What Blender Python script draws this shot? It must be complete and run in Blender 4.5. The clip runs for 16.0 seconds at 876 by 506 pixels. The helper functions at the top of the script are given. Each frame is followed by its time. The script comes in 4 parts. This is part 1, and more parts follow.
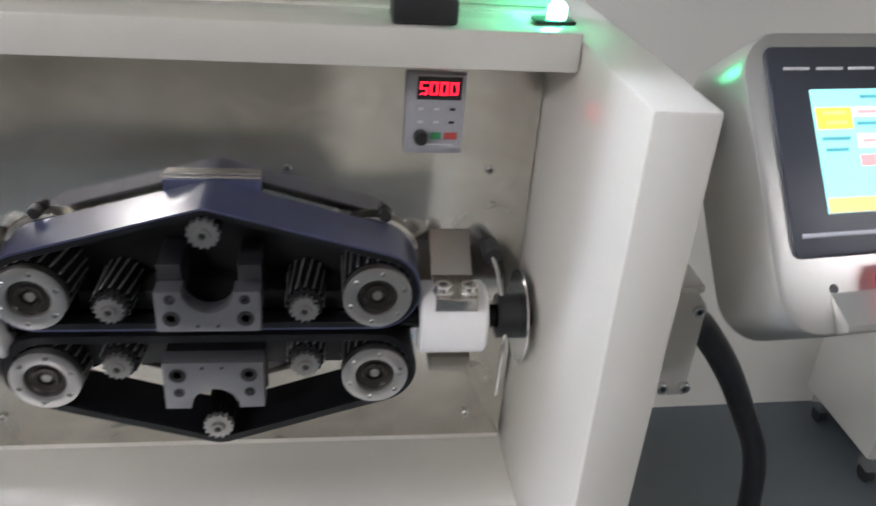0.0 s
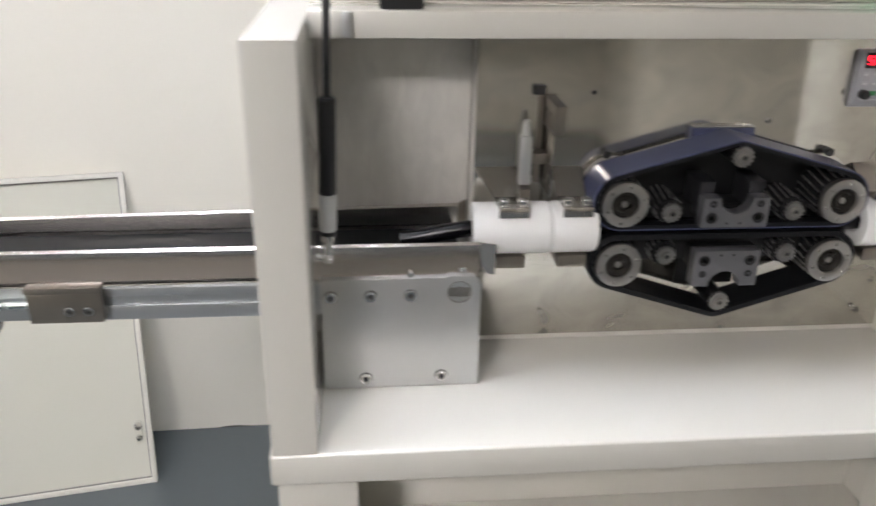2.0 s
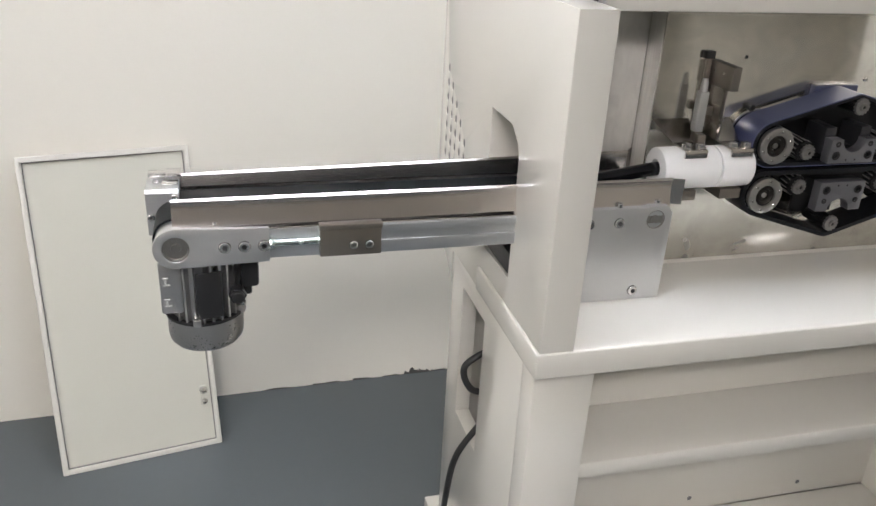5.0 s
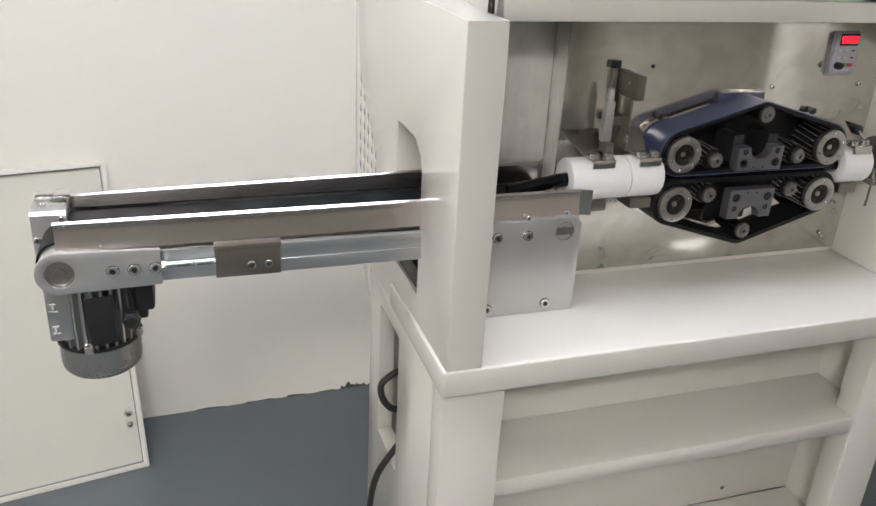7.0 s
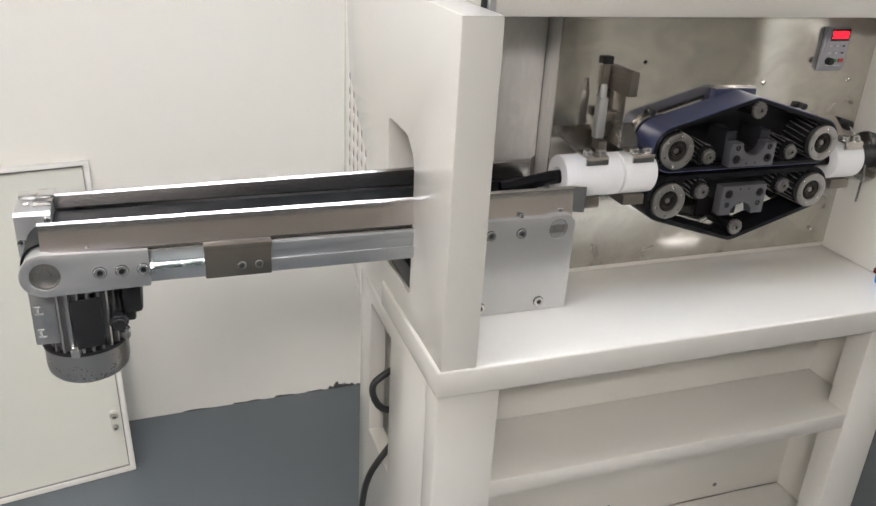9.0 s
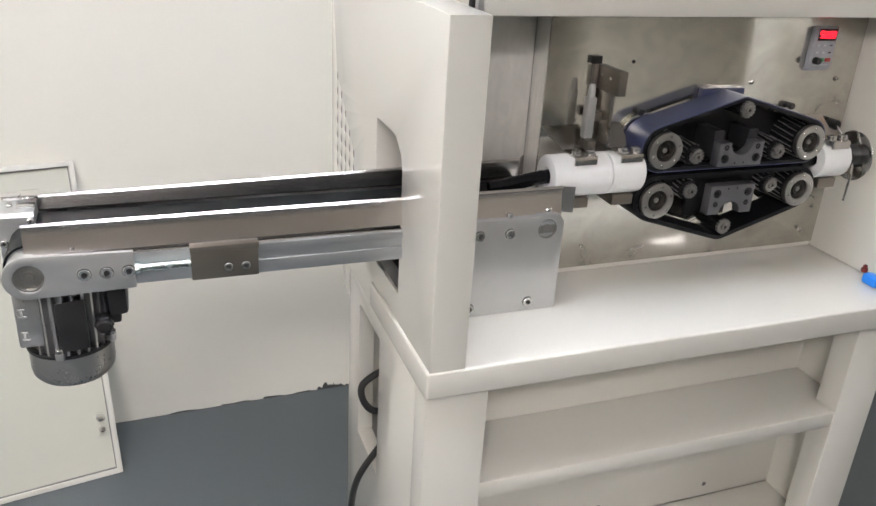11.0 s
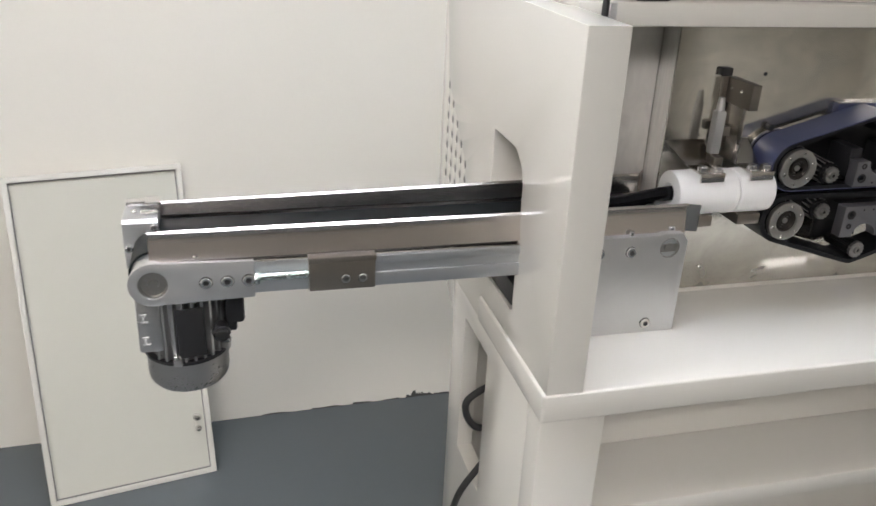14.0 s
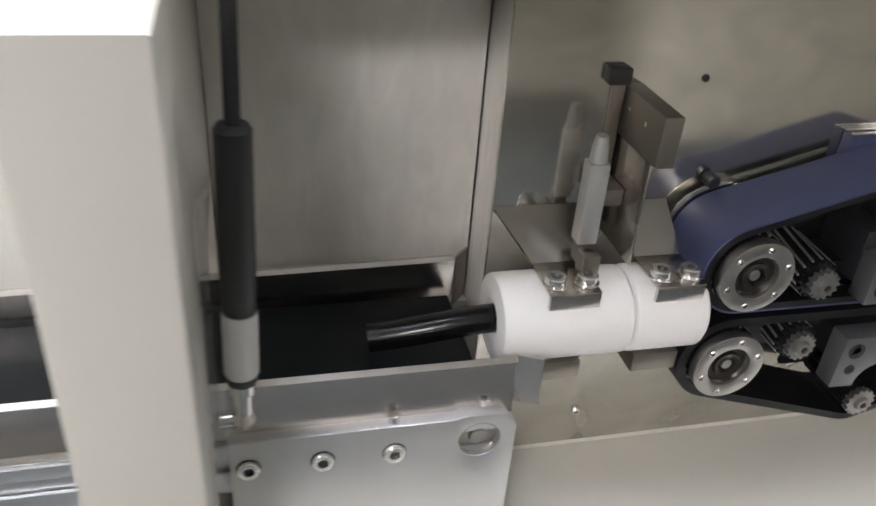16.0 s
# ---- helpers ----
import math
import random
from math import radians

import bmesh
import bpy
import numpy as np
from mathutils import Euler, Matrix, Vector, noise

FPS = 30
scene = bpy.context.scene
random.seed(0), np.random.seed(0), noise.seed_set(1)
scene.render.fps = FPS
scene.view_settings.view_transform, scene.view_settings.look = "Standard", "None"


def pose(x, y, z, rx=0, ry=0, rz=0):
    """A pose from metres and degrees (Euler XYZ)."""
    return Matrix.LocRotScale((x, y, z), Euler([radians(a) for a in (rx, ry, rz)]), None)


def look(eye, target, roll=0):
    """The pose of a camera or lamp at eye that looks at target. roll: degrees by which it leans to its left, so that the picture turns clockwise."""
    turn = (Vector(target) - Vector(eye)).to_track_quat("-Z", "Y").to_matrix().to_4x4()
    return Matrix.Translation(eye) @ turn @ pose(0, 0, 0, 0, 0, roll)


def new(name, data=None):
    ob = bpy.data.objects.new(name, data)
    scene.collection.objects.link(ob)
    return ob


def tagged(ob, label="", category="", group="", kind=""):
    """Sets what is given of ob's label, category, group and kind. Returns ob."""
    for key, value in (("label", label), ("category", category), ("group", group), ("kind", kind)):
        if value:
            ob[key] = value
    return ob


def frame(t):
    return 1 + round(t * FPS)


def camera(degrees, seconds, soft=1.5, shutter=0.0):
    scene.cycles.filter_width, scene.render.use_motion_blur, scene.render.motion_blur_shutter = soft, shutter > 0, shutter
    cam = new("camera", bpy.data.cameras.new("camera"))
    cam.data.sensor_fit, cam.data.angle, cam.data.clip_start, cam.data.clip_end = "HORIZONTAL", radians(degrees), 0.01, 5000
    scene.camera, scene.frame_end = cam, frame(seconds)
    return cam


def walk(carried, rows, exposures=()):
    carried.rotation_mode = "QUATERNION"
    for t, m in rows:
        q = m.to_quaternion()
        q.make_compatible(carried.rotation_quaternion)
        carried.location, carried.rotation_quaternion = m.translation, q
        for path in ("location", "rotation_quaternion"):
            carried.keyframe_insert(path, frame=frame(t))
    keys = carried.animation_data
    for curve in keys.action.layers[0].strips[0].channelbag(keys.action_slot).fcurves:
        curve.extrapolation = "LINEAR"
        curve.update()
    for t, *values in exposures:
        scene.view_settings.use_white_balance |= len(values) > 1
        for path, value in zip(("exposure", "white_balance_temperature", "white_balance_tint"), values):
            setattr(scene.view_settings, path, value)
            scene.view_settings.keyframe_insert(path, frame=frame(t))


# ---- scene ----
cam = camera(56.8, 16.0, shutter=0.35)
PATH = [
    (0, (0.025, 0.039, 1.553), (0.286, 1.774, 0.593), 4.3),
    (0.2, (-0.012, 0.005, 1.551), (0.24, 1.738, 0.584), 3.7),
    (0.5, (-0.055, -0.066, 1.552), (0.204, 1.679, 0.61), 3.4),
    (0.6, (-0.064, -0.101, 1.558), (0.163, 1.646, 0.612), 2.6),
    (1, (-0.151, -0.233, 1.555), (0.072, 1.528, 0.633), 2.6),
    (1.2, (-0.207, -0.301, 1.555), (-0.022, 1.489, 0.681), 2.7),
    (1.5, (-0.291, -0.322, 1.557), (-0.173, 1.476, 0.689), 1.6),
    (2, (-0.576, -0.307, 1.536), (-0.403, 1.508, 0.715), 1.0),
    (2.1, (-0.624, -0.307, 1.542), (-0.444, 1.509, 0.724), 1.4),
    (2.5, (-0.726, -0.298, 1.526), (-0.611, 1.523, 0.707), 3.9),
    (3, (-0.917, -0.342, 1.53), (-0.709, 1.448, 0.662), 0.7),
    (3.5, (-1.012, -0.403, 1.542), (-0.693, 1.365, 0.662), 2.1),
    (3.7, (-1.011, -0.449, 1.535), (-0.665, 1.334, 0.7), 2.4),
    (5.8, (-1.179, -0.435, 1.536), (-0.586, 1.279, 0.692), 3.0),
    (6, (-1.162, -0.427, 1.531), (-0.547, 1.28, 0.688), 3.1),
    (6.5, (-1.091, -0.431, 1.539), (-0.479, 1.279, 0.702), 3.7),
    (7, (-1.039, -0.437, 1.54), (-0.446, 1.289, 0.724), 3.1),
    (7.5, (-1.042, -0.434, 1.539), (-0.438, 1.292, 0.73), 2.6),
    (8, (-1.048, -0.427, 1.536), (-0.429, 1.292, 0.723), 2.9),
    (8.5, (-1.05, -0.423, 1.536), (-0.421, 1.291, 0.718), 3.2),
    (9, (-1.047, -0.419, 1.534), (-0.417, 1.293, 0.715), 3.2),
    (11.5, (-1.044, -0.413, 1.533), (-0.386, 1.289, 0.714), 3.4),
    (12, (-1.057, -0.412, 1.533), (-0.439, 1.305, 0.715), 3.8),
    (12.5, (-1.088, -0.409, 1.53), (-0.623, 1.351, 0.702), 4.3),
    (13, (-1.131, -0.414, 1.534), (-0.844, 1.381, 0.699), 3.9),
    (13.5, (-1.114, -0.408, 1.529), (-0.734, 1.379, 0.714), 3.6),
    (14, (-1.092, -0.361, 1.531), (-0.612, 1.4, 0.714), 2.7),
    (14.5, (-0.938, -0.28, 1.53), (-0.434, 1.479, 0.722), 3.7),
    (15, (-0.819, -0.128, 1.52), (-0.323, 1.627, 0.7), 3.8),
    (15.3, (-0.766, 0.024, 1.52), (-0.23, 1.744, 0.652), 3.4),
    (15.5, (-0.734, 0.095, 1.516), (-0.178, 1.783, 0.599), 3.5),
    (16, (-0.612, 0.217, 1.485), (-0.17, 1.864, 0.441), 4.4),
]
walk(cam, [(t, look(eye, target, roll)) for t, eye, target, roll in PATH],
     [(0.0, 0.0, 6150, 11), (0.6, 0.02, 6200, 11), (1.2, 0.10, 6500, 10), (2.5, -0.08, 6500, 10), (6.0, -0.06, 6500, 10), (9.0, -0.03, 6500, 10), (12.2, 0.04, 6500, 10),
      (13.0, -0.09, 6500, 10), (13.8, -0.11, 6500, 10), (15.0, 0.02, 6500, 10), (15.5, 0.05, 6500, 10), (16.0, 0.03, 6500, 10)])


# ---- world and lights ----
world = bpy.data.worlds.new("world")
scene.world = world
world.use_nodes = True
world.node_tree.nodes["Background"].inputs[0].default_value = (0.8, 0.82, 0.85, 1)
world.node_tree.nodes["Background"].inputs[1].default_value = 0.05
LAMP_POWER = 23.0
# x, y, length along x, width along y of the unseen, added LED ceiling lamps
# the first is placed from the shadows; the others are added fill
LAMPS = [(-1.65, -1.75, 0.6, 0.6), (-2.5, 0.25, 1.2, 0.26), (-3.3, -2.6, 1.2, 0.24), (2.0, -0.9, 1.2, 0.22)]
FLOOR, CEIL = -0.025, 2.75


# ---- materials ----
def mat(name, colour, rough=0.5, metal=0.0, vary=0.08, scale=8.0, stretch=(1, 1, 1), fine=120.0, bump=0.02, rvary=0.1, coat=0.0, spec=0.5):
    """Noise at two scales moves the colour and the roughness; the fine one also gives the relief."""
    m = bpy.data.materials.new(name)
    m.use_nodes = True
    nt = m.node_tree
    b = nt.nodes["Principled BSDF"]
    co = nt.nodes.new("ShaderNodeTexCoord")
    mp = nt.nodes.new("ShaderNodeMapping")
    mp.inputs["Scale"].default_value = stretch
    nt.links.new(co.outputs["Object"], mp.inputs[0])
    big, small = nt.nodes.new("ShaderNodeTexNoise"), nt.nodes.new("ShaderNodeTexNoise")
    for n, s, d in ((big, scale, 4), (small, fine, 3)):
        n.inputs["Scale"].default_value = s
        n.inputs["Detail"].default_value = d
    nt.links.new(co.outputs["Object"], big.inputs[0])
    nt.links.new(mp.outputs[0], small.inputs[0])
    mix = nt.nodes.new("ShaderNodeMath")
    mix.operation = "ADD"
    half = nt.nodes.new("ShaderNodeMath")
    half.operation = "MULTIPLY"
    half.inputs[1].default_value = 0.5
    nt.links.new(big.outputs[0], mix.inputs[0])
    nt.links.new(small.outputs[0], mix.inputs[1])
    nt.links.new(mix.outputs[0], half.inputs[0])
    ramp = nt.nodes.new("ShaderNodeValToRGB")
    ramp.color_ramp.elements[0].position, ramp.color_ramp.elements[1].position = 0.2, 0.8
    ramp.color_ramp.elements[0].color = [c * (1 - vary) for c in colour] + [1]
    ramp.color_ramp.elements[1].color = [min(1, c * (1 + vary)) for c in colour] + [1]
    nt.links.new(half.outputs[0], ramp.inputs[0])
    nt.links.new(ramp.outputs[0], b.inputs["Base Color"])
    rr = nt.nodes.new("ShaderNodeMapRange")
    rr.inputs["From Min"].default_value, rr.inputs["From Max"].default_value = 0.2, 0.8
    rr.inputs["To Min"].default_value, rr.inputs["To Max"].default_value = max(0.02, rough - rvary), min(1, rough + rvary)
    nt.links.new(half.outputs[0], rr.inputs[0])
    nt.links.new(rr.outputs[0], b.inputs["Roughness"])
    b.inputs["Metallic"].default_value = metal
    b.inputs["Specular IOR Level"].default_value = spec
    b.inputs["Coat Weight"].default_value = coat
    b.inputs["Coat Roughness"].default_value = 0.04
    if bump:
        bp = nt.nodes.new("ShaderNodeBump")
        bp.inputs["Strength"].default_value = bump
        bp.inputs["Distance"].default_value = 0.002
        nt.links.new(small.outputs[0], bp.inputs["Height"])
        nt.links.new(bp.outputs[0], b.inputs["Normal"])
    return m


def glow(name, colour, strength):
    m = bpy.data.materials.new(name)
    m.use_nodes = True
    b = m.node_tree.nodes["Principled BSDF"]
    b.inputs["Base Color"].default_value = (*colour, 1)
    b.inputs["Emission Color"].default_value = (*colour, 1)
    b.inputs["Emission Strength"].default_value = strength
    b.inputs["Roughness"].default_value = 0.35
    return m


PAINT = mat("cream_powder_coat", (0.665, 0.645, 0.588), 0.34, vary=0.012, scale=4, fine=300, bump=0.008, rvary=0.03, coat=1.0)
WALL = mat("white_wall_paint", (0.82, 0.79, 0.71), 0.85, vary=0.015, scale=1.2, fine=120, bump=0.02, spec=0.2)
CEILM = mat("ceiling_paint", (0.85, 0.84, 0.82), 0.8, vary=0.02)
FLOORM = mat("grey_epoxy_floor", (0.098, 0.113, 0.122), 0.25, vary=0.025, scale=40, fine=160, bump=0.004, rvary=0.02)


def brushed(name, colour, tight, broad, share, scratch=(2, 2, 50), smudge=0.05):
    """Brushed sheet: a tight and a broad metal lobe, smudged in large soft patches and finely scratched."""
    m = mat(name, colour, tight, 1.0, vary=0.03, scale=2.5, stretch=scratch, fine=30, bump=0.0, rvary=0.0)
    nt = m.node_tree
    first, out = nt.nodes["Principled BSDF"], nt.nodes["Material Output"]
    second = nt.nodes.new("ShaderNodeBsdfPrincipled")
    second.inputs["Base Color"].default_value = (*colour, 1)
    second.inputs["Metallic"].default_value, second.inputs["Roughness"].default_value = 1.0, broad
    n = nt.nodes.new("ShaderNodeTexNoise")
    n.inputs["Scale"].default_value, n.inputs["Detail"].default_value, n.inputs["Distortion"].default_value = 9.0, 4.0, 0.8
    r = nt.nodes.new("ShaderNodeMapRange")
    r.inputs["From Min"].default_value, r.inputs["From Max"].default_value = 0.3, 0.7
    r.inputs["To Min"].default_value, r.inputs["To Max"].default_value = share - smudge, share + smudge
    wave = nt.nodes.new("ShaderNodeTexNoise")
    wave.inputs["Scale"].default_value, wave.inputs["Detail"].default_value = 5.0, 1.0
    dent = nt.nodes.new("ShaderNodeBump")
    dent.inputs["Strength"].default_value, dent.inputs["Distance"].default_value = 0.14, 0.004
    nt.links.new(wave.outputs[0], dent.inputs["Height"])
    nt.links.new(dent.outputs[0], first.inputs["Normal"])
    mix = nt.nodes.new("ShaderNodeMixShader")
    nt.links.new(n.outputs[0], r.inputs[0])
    nt.links.new(r.outputs[0], mix.inputs[0])
    nt.links.new(first.outputs[0], mix.inputs[1])
    nt.links.new(second.outputs[0], mix.inputs[2])
    nt.links.new(mix.outputs[0], out.inputs[0])
    return m


STEEL = brushed("brushed_stainless", (0.66, 0.642, 0.595), 0.11, 0.42, 0.14, smudge=0.12)
BAYSTEEL = brushed("satin_stainless", (0.86, 0.845, 0.815), 0.24, 0.72, 0.92, smudge=0.06)
STEELX = mat("stainless_guide_sheet", (0.62, 0.588, 0.556), 0.20, 1.0, vary=0.10, scale=5, stretch=(2, 60, 60), fine=20, bump=0.0, rvary=0.05)
GUIDEM = mat("stainless_folded_sheet", (0.68, 0.635, 0.605), 0.24, 1.0, vary=0.06, scale=5, stretch=(1, 8, 8), fine=12, bump=0.0, rvary=0.04)
ALU = mat("satin_aluminium", (0.64, 0.64, 0.635), 0.42, 0.9, vary=0.04, scale=9, fine=500, bump=0.04, rvary=0.06)
RAIL = mat("extruded_aluminium", (0.56, 0.575, 0.585), 0.33, 0.9, vary=0.05, scale=4, stretch=(2, 80, 80), fine=18, bump=0.02)
TENS = mat("bronze_grey_steel", (0.30, 0.27, 0.235), 0.35, 0.9, vary=0.06, stretch=(3, 70, 70), fine=20, bump=0.03)
CHROME = mat("bright_steel", (0.70, 0.69, 0.67), 0.16, 1.0, vary=0.05, scale=40, fine=400, bump=0.0, rvary=0.05)
ZINC = mat("zinc_plated_rod", (0.60, 0.66, 0.63), 0.25, 1.0, vary=0.06, scale=30)
DISC = mat("turned_steel", (0.48, 0.465, 0.445), 0.33, 1.0, vary=0.10, scale=60, fine=300, bump=0.03)
RUBBER = mat("black_rubber", (0.012, 0.012, 0.014), 0.45, vary=0.15, scale=30, fine=300, bump=0.08)
BELT = mat("black_belt", (0.006, 0.0065, 0.008), 0.45, vary=0.12, scale=25, fine=200, bump=0.02, spec=0.3)
COVER = mat("navy_belt_cover", (0.050, 0.060, 0.130), 0.30, vary=0.05, scale=10, fine=60, bump=0.0, rvary=0.02, spec=0.8)
CONVBELT = mat("green_black_conveyor_belt", (0.005, 0.007, 0.008), 0.42, vary=0.15, scale=12, fine=200, bump=0.01, rvary=0.03, spec=0.2)
HUBM = mat("dark_bronze_hub", (0.055, 0.050, 0.045), 0.32, 0.8, vary=0.1, scale=60)
DRUM = mat("toothed_roller_steel", (0.36, 0.35, 0.34), 0.32, 0.9, vary=0.1, scale=40, bump=0.02)
# near-black for inner feeder parts and for the shade in the upper loop
DARKINNER = mat("black_inner_parts_and_shade", (0.010, 0.010, 0.011), 0.42, 0.2, vary=0.1, scale=30, fine=300, bump=0.02)
SCREWM = mat("zinc_screw", (0.72, 0.71, 0.69), 0.20, 0.95, vary=0.05, scale=80, fine=400, bump=0.02)
DOORM = mat("door_paint", (0.70, 0.68, 0.62), 0.5, vary=0.012, scale=4, fine=300, bump=0.008, rvary=0.03, spec=0.3)
BEARM = mat("dull_bearing_steel", (0.34, 0.33, 0.31), 0.38, 0.9, vary=0.15, scale=60, fine=300, bump=0.03)
FLAKE = mat("bare_render", (0.06, 0.06, 0.055), 0.9, vary=0.2, scale=60, fine=300, bump=0.1)
GUNMETAL = mat("dark_cast_bracket", (0.20, 0.20, 0.215), 0.40, 0.75, vary=0.10, scale=40, fine=300, bump=0.05)
LANDM = mat("bright_tooth_edge", (0.62, 0.61, 0.60), 0.38, 0.9, vary=0.06, scale=60, fine=300, bump=0.0)
GLOSSB = mat("glossy_black_jacket", (0.005, 0.005, 0.006), 0.20, vary=0.1, scale=30, fine=250, bump=0.005, rvary=0.03, spec=0.3)
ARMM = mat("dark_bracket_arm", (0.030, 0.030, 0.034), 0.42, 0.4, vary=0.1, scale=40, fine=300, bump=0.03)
NYLON = mat("white_nylon", (0.86, 0.86, 0.85), 0.42, vary=0.02, scale=20, fine=300, bump=0.03)
BLACK = mat("black_plastic", (0.018, 0.018, 0.019), 0.40, vary=0.1, scale=30, fine=250, bump=0.05)
MOTORM = mat("cast_motor_metal", (0.52, 0.52, 0.52), 0.32, 0.9, vary=0.07, scale=30, fine=350, bump=0.008)
COVERM = mat("grey_painted_cover", (0.34, 0.343, 0.34), 0.30, 0.75, vary=0.05, scale=25, fine=300, bump=0.03)
GREY = mat("grey_plastic_keypad", (0.42, 0.425, 0.455), 0.45, vary=0.04, scale=40, fine=300, bump=0.03)
DARKGREY = mat("dark_bezel", (0.035, 0.038, 0.048), 0.35, vary=0.06, scale=30, fine=300, bump=0.02)
HMISTEEL = mat("satin_steel_housing", (0.62, 0.61, 0.58), 0.37, 0.9, vary=0.015, scale=8, stretch=(20, 4, 4), fine=14, bump=0.0, rvary=0.03)
SEALM = mat("grey_seal", (0.22, 0.215, 0.20), 0.6, vary=0.05)
LABEL = mat("silver_label", (0.62, 0.62, 0.60), 0.4, vary=0.05, bump=0)
BLUE = mat("blue_plastic", (0.02, 0.22, 0.75), 0.35, vary=0.08, scale=40)
REDP = mat("red_plastic", (0.16, 0.012, 0.012), 0.25, vary=0.06, scale=40)
GREENP = mat("green_key", (0.05, 0.28, 0.10), 0.4, vary=0.06, scale=40)
REDB = mat("glossy_red_button", (0.42, 0.012, 0.02), 0.15, vary=0.05, scale=40)
REDK = mat("red_key", (0.55, 0.08, 0.07), 0.4, vary=0.06, scale=40)
LIGHTP = mat("pale_grey_print", (0.62, 0.63, 0.63), 0.5, vary=0.03, bump=0)
CREAM2 = mat("door_inner_panel", (0.66, 0.65, 0.57), 0.30, vary=0.015, scale=3, fine=300, bump=0.004, rvary=0.03, coat=0.8)
LEDW = glow("led_white", (1.0, 0.955, 0.96), LAMP_POWER)
LEDC = glow("led_cool_white", (0.91, 0.96, 1.08), 118.0)
LEDP = glow("led_panel_white", (1.0, 0.945, 0.940), 72.0)
LEDG = glow("led_green", (0.10, 1.0, 0.45), 70.0)
LEDR = glow("led_red", (1.0, 0.01, 0.03), 5.0)
SCR = glow("screen_cyan", (0.36, 0.80, 0.76), 0.75)
SCRY = glow("screen_yellow", (0.95, 0.72, 0.08), 0.8)
SCRW = glow("screen_white", (0.85, 0.86, 0.86), 0.8)
SCRO = glow("screen_orange", (0.90, 0.55, 0.20), 0.8)
SCRR = glow("screen_pink", (0.85, 0.35, 0.35), 0.8)
SCRB = glow("screen_text", (0.12, 0.45, 0.50), 0.5)


# ---- mesh helpers ----
def box(x0, x1, y0, y1, z0, z1, b=0.0015, seg=2):
    bm = bmesh.new()
    bmesh.ops.create_cube(bm, size=1)
    for v in bm.verts:
        v.co = ((x0 + x1) / 2 + v.co.x * (x1 - x0), (y0 + y1) / 2 + v.co.y * (y1 - y0), (z0 + z1) / 2 + v.co.z * (z1 - z0))
    if b:
        b = min(b, 0.45 * min(abs(x1 - x0), abs(y1 - y0), abs(z1 - z0)))
        bmesh.ops.bevel(bm, geom=bm.edges[:], offset=b, segments=seg, affect="EDGES", profile=0.5)
    return bm


def join(*bms):
    out = bmesh.new()
    for bm in bms:
        me = bpy.data.meshes.new("tmp")
        bm.to_mesh(me)
        out.from_mesh(me)
        bpy.data.meshes.remove(me)
        bm.free()
    return out


def moved(bm, m):
    bmesh.ops.transform(bm, matrix=m, verts=bm.verts[:])
    return bm


def lathe(profile, origin, axis="z", seg=36):
    """profile: (radius, height) from one end to the other, turned round the axis through origin."""
    bm = bmesh.new()
    turn = {"z": Matrix(), "y": Matrix.Rotation(radians(-90), 4, "X"), "x": Matrix.Rotation(radians(90), 4, "Y")}[axis]
    rings = []
    for r, h in profile:
        if r < 1e-6:
            rings.append([bm.verts.new((0, 0, h))])
        else:
            rings.append([bm.verts.new((r * math.cos(2 * math.pi * k / seg), r * math.sin(2 * math.pi * k / seg), h)) for k in range(seg)])
    for a, c in zip(rings, rings[1:]):
        for k in range(seg):
            q = [a[k % len(a)], a[(k + 1) % len(a)], c[(k + 1) % len(c)], c[k % len(c)]]
            q = list(dict.fromkeys(q))
            if len(q) > 2:
                bm.faces.new(q)
    bmesh.ops.recalc_face_normals(bm, faces=bm.faces[:])
    return moved(bm, Matrix.Translation(origin) @ turn)


def rod(origin, axis, r, h, b=0.001, seg=28):
    return lathe([(0, 0), (r - b, 0), (r, b), (r, h - b), (r - b, h), (0, h)], origin, axis, seg)


def prism(outer, a0, a1, plane="xz", holes=(), b=0.0):
    """A plate: an outline in the plane, with holes, from a0 to a1 along the third axis."""
    bm = bmesh.new()
    put = {"xz": lambda u, v, w: (u, w, v), "yz": lambda u, v, w: (w, u, v), "xy": lambda u, v, w: (u, v, w)}[plane]
    edges = []
    for loop in (outer, *holes):
        vs = [bm.verts.new(put(u, v, a0)) for u, v in loop]
        edges += [bm.edges.new((vs[k], vs[(k + 1) % len(vs)])) for k in range(len(vs))]
    if holes:
        bmesh.ops.triangle_fill(bm, edges=edges, use_beauty=True)
    else:
        bm.faces.new(bm.verts[:])
    res = bmesh.ops.extrude_face_region(bm, geom=bm.faces[:])
    delta = Vector(put(0, 0, a1)) - Vector(put(0, 0, a0))
    bmesh.ops.translate(bm, vec=delta, verts=[g for g in res["geom"] if isinstance(g, bmesh.types.BMVert)])
    bmesh.ops.recalc_face_normals(bm, faces=bm.faces[:])
    if b:
        sharp = [e for e in bm.edges if len(e.link_faces) == 2 and e.calc_face_angle(0) > 1.0]
        bmesh.ops.bevel(bm, geom=sharp, offset=b, segments=2, affect="EDGES", profile=0.5)
    return bm


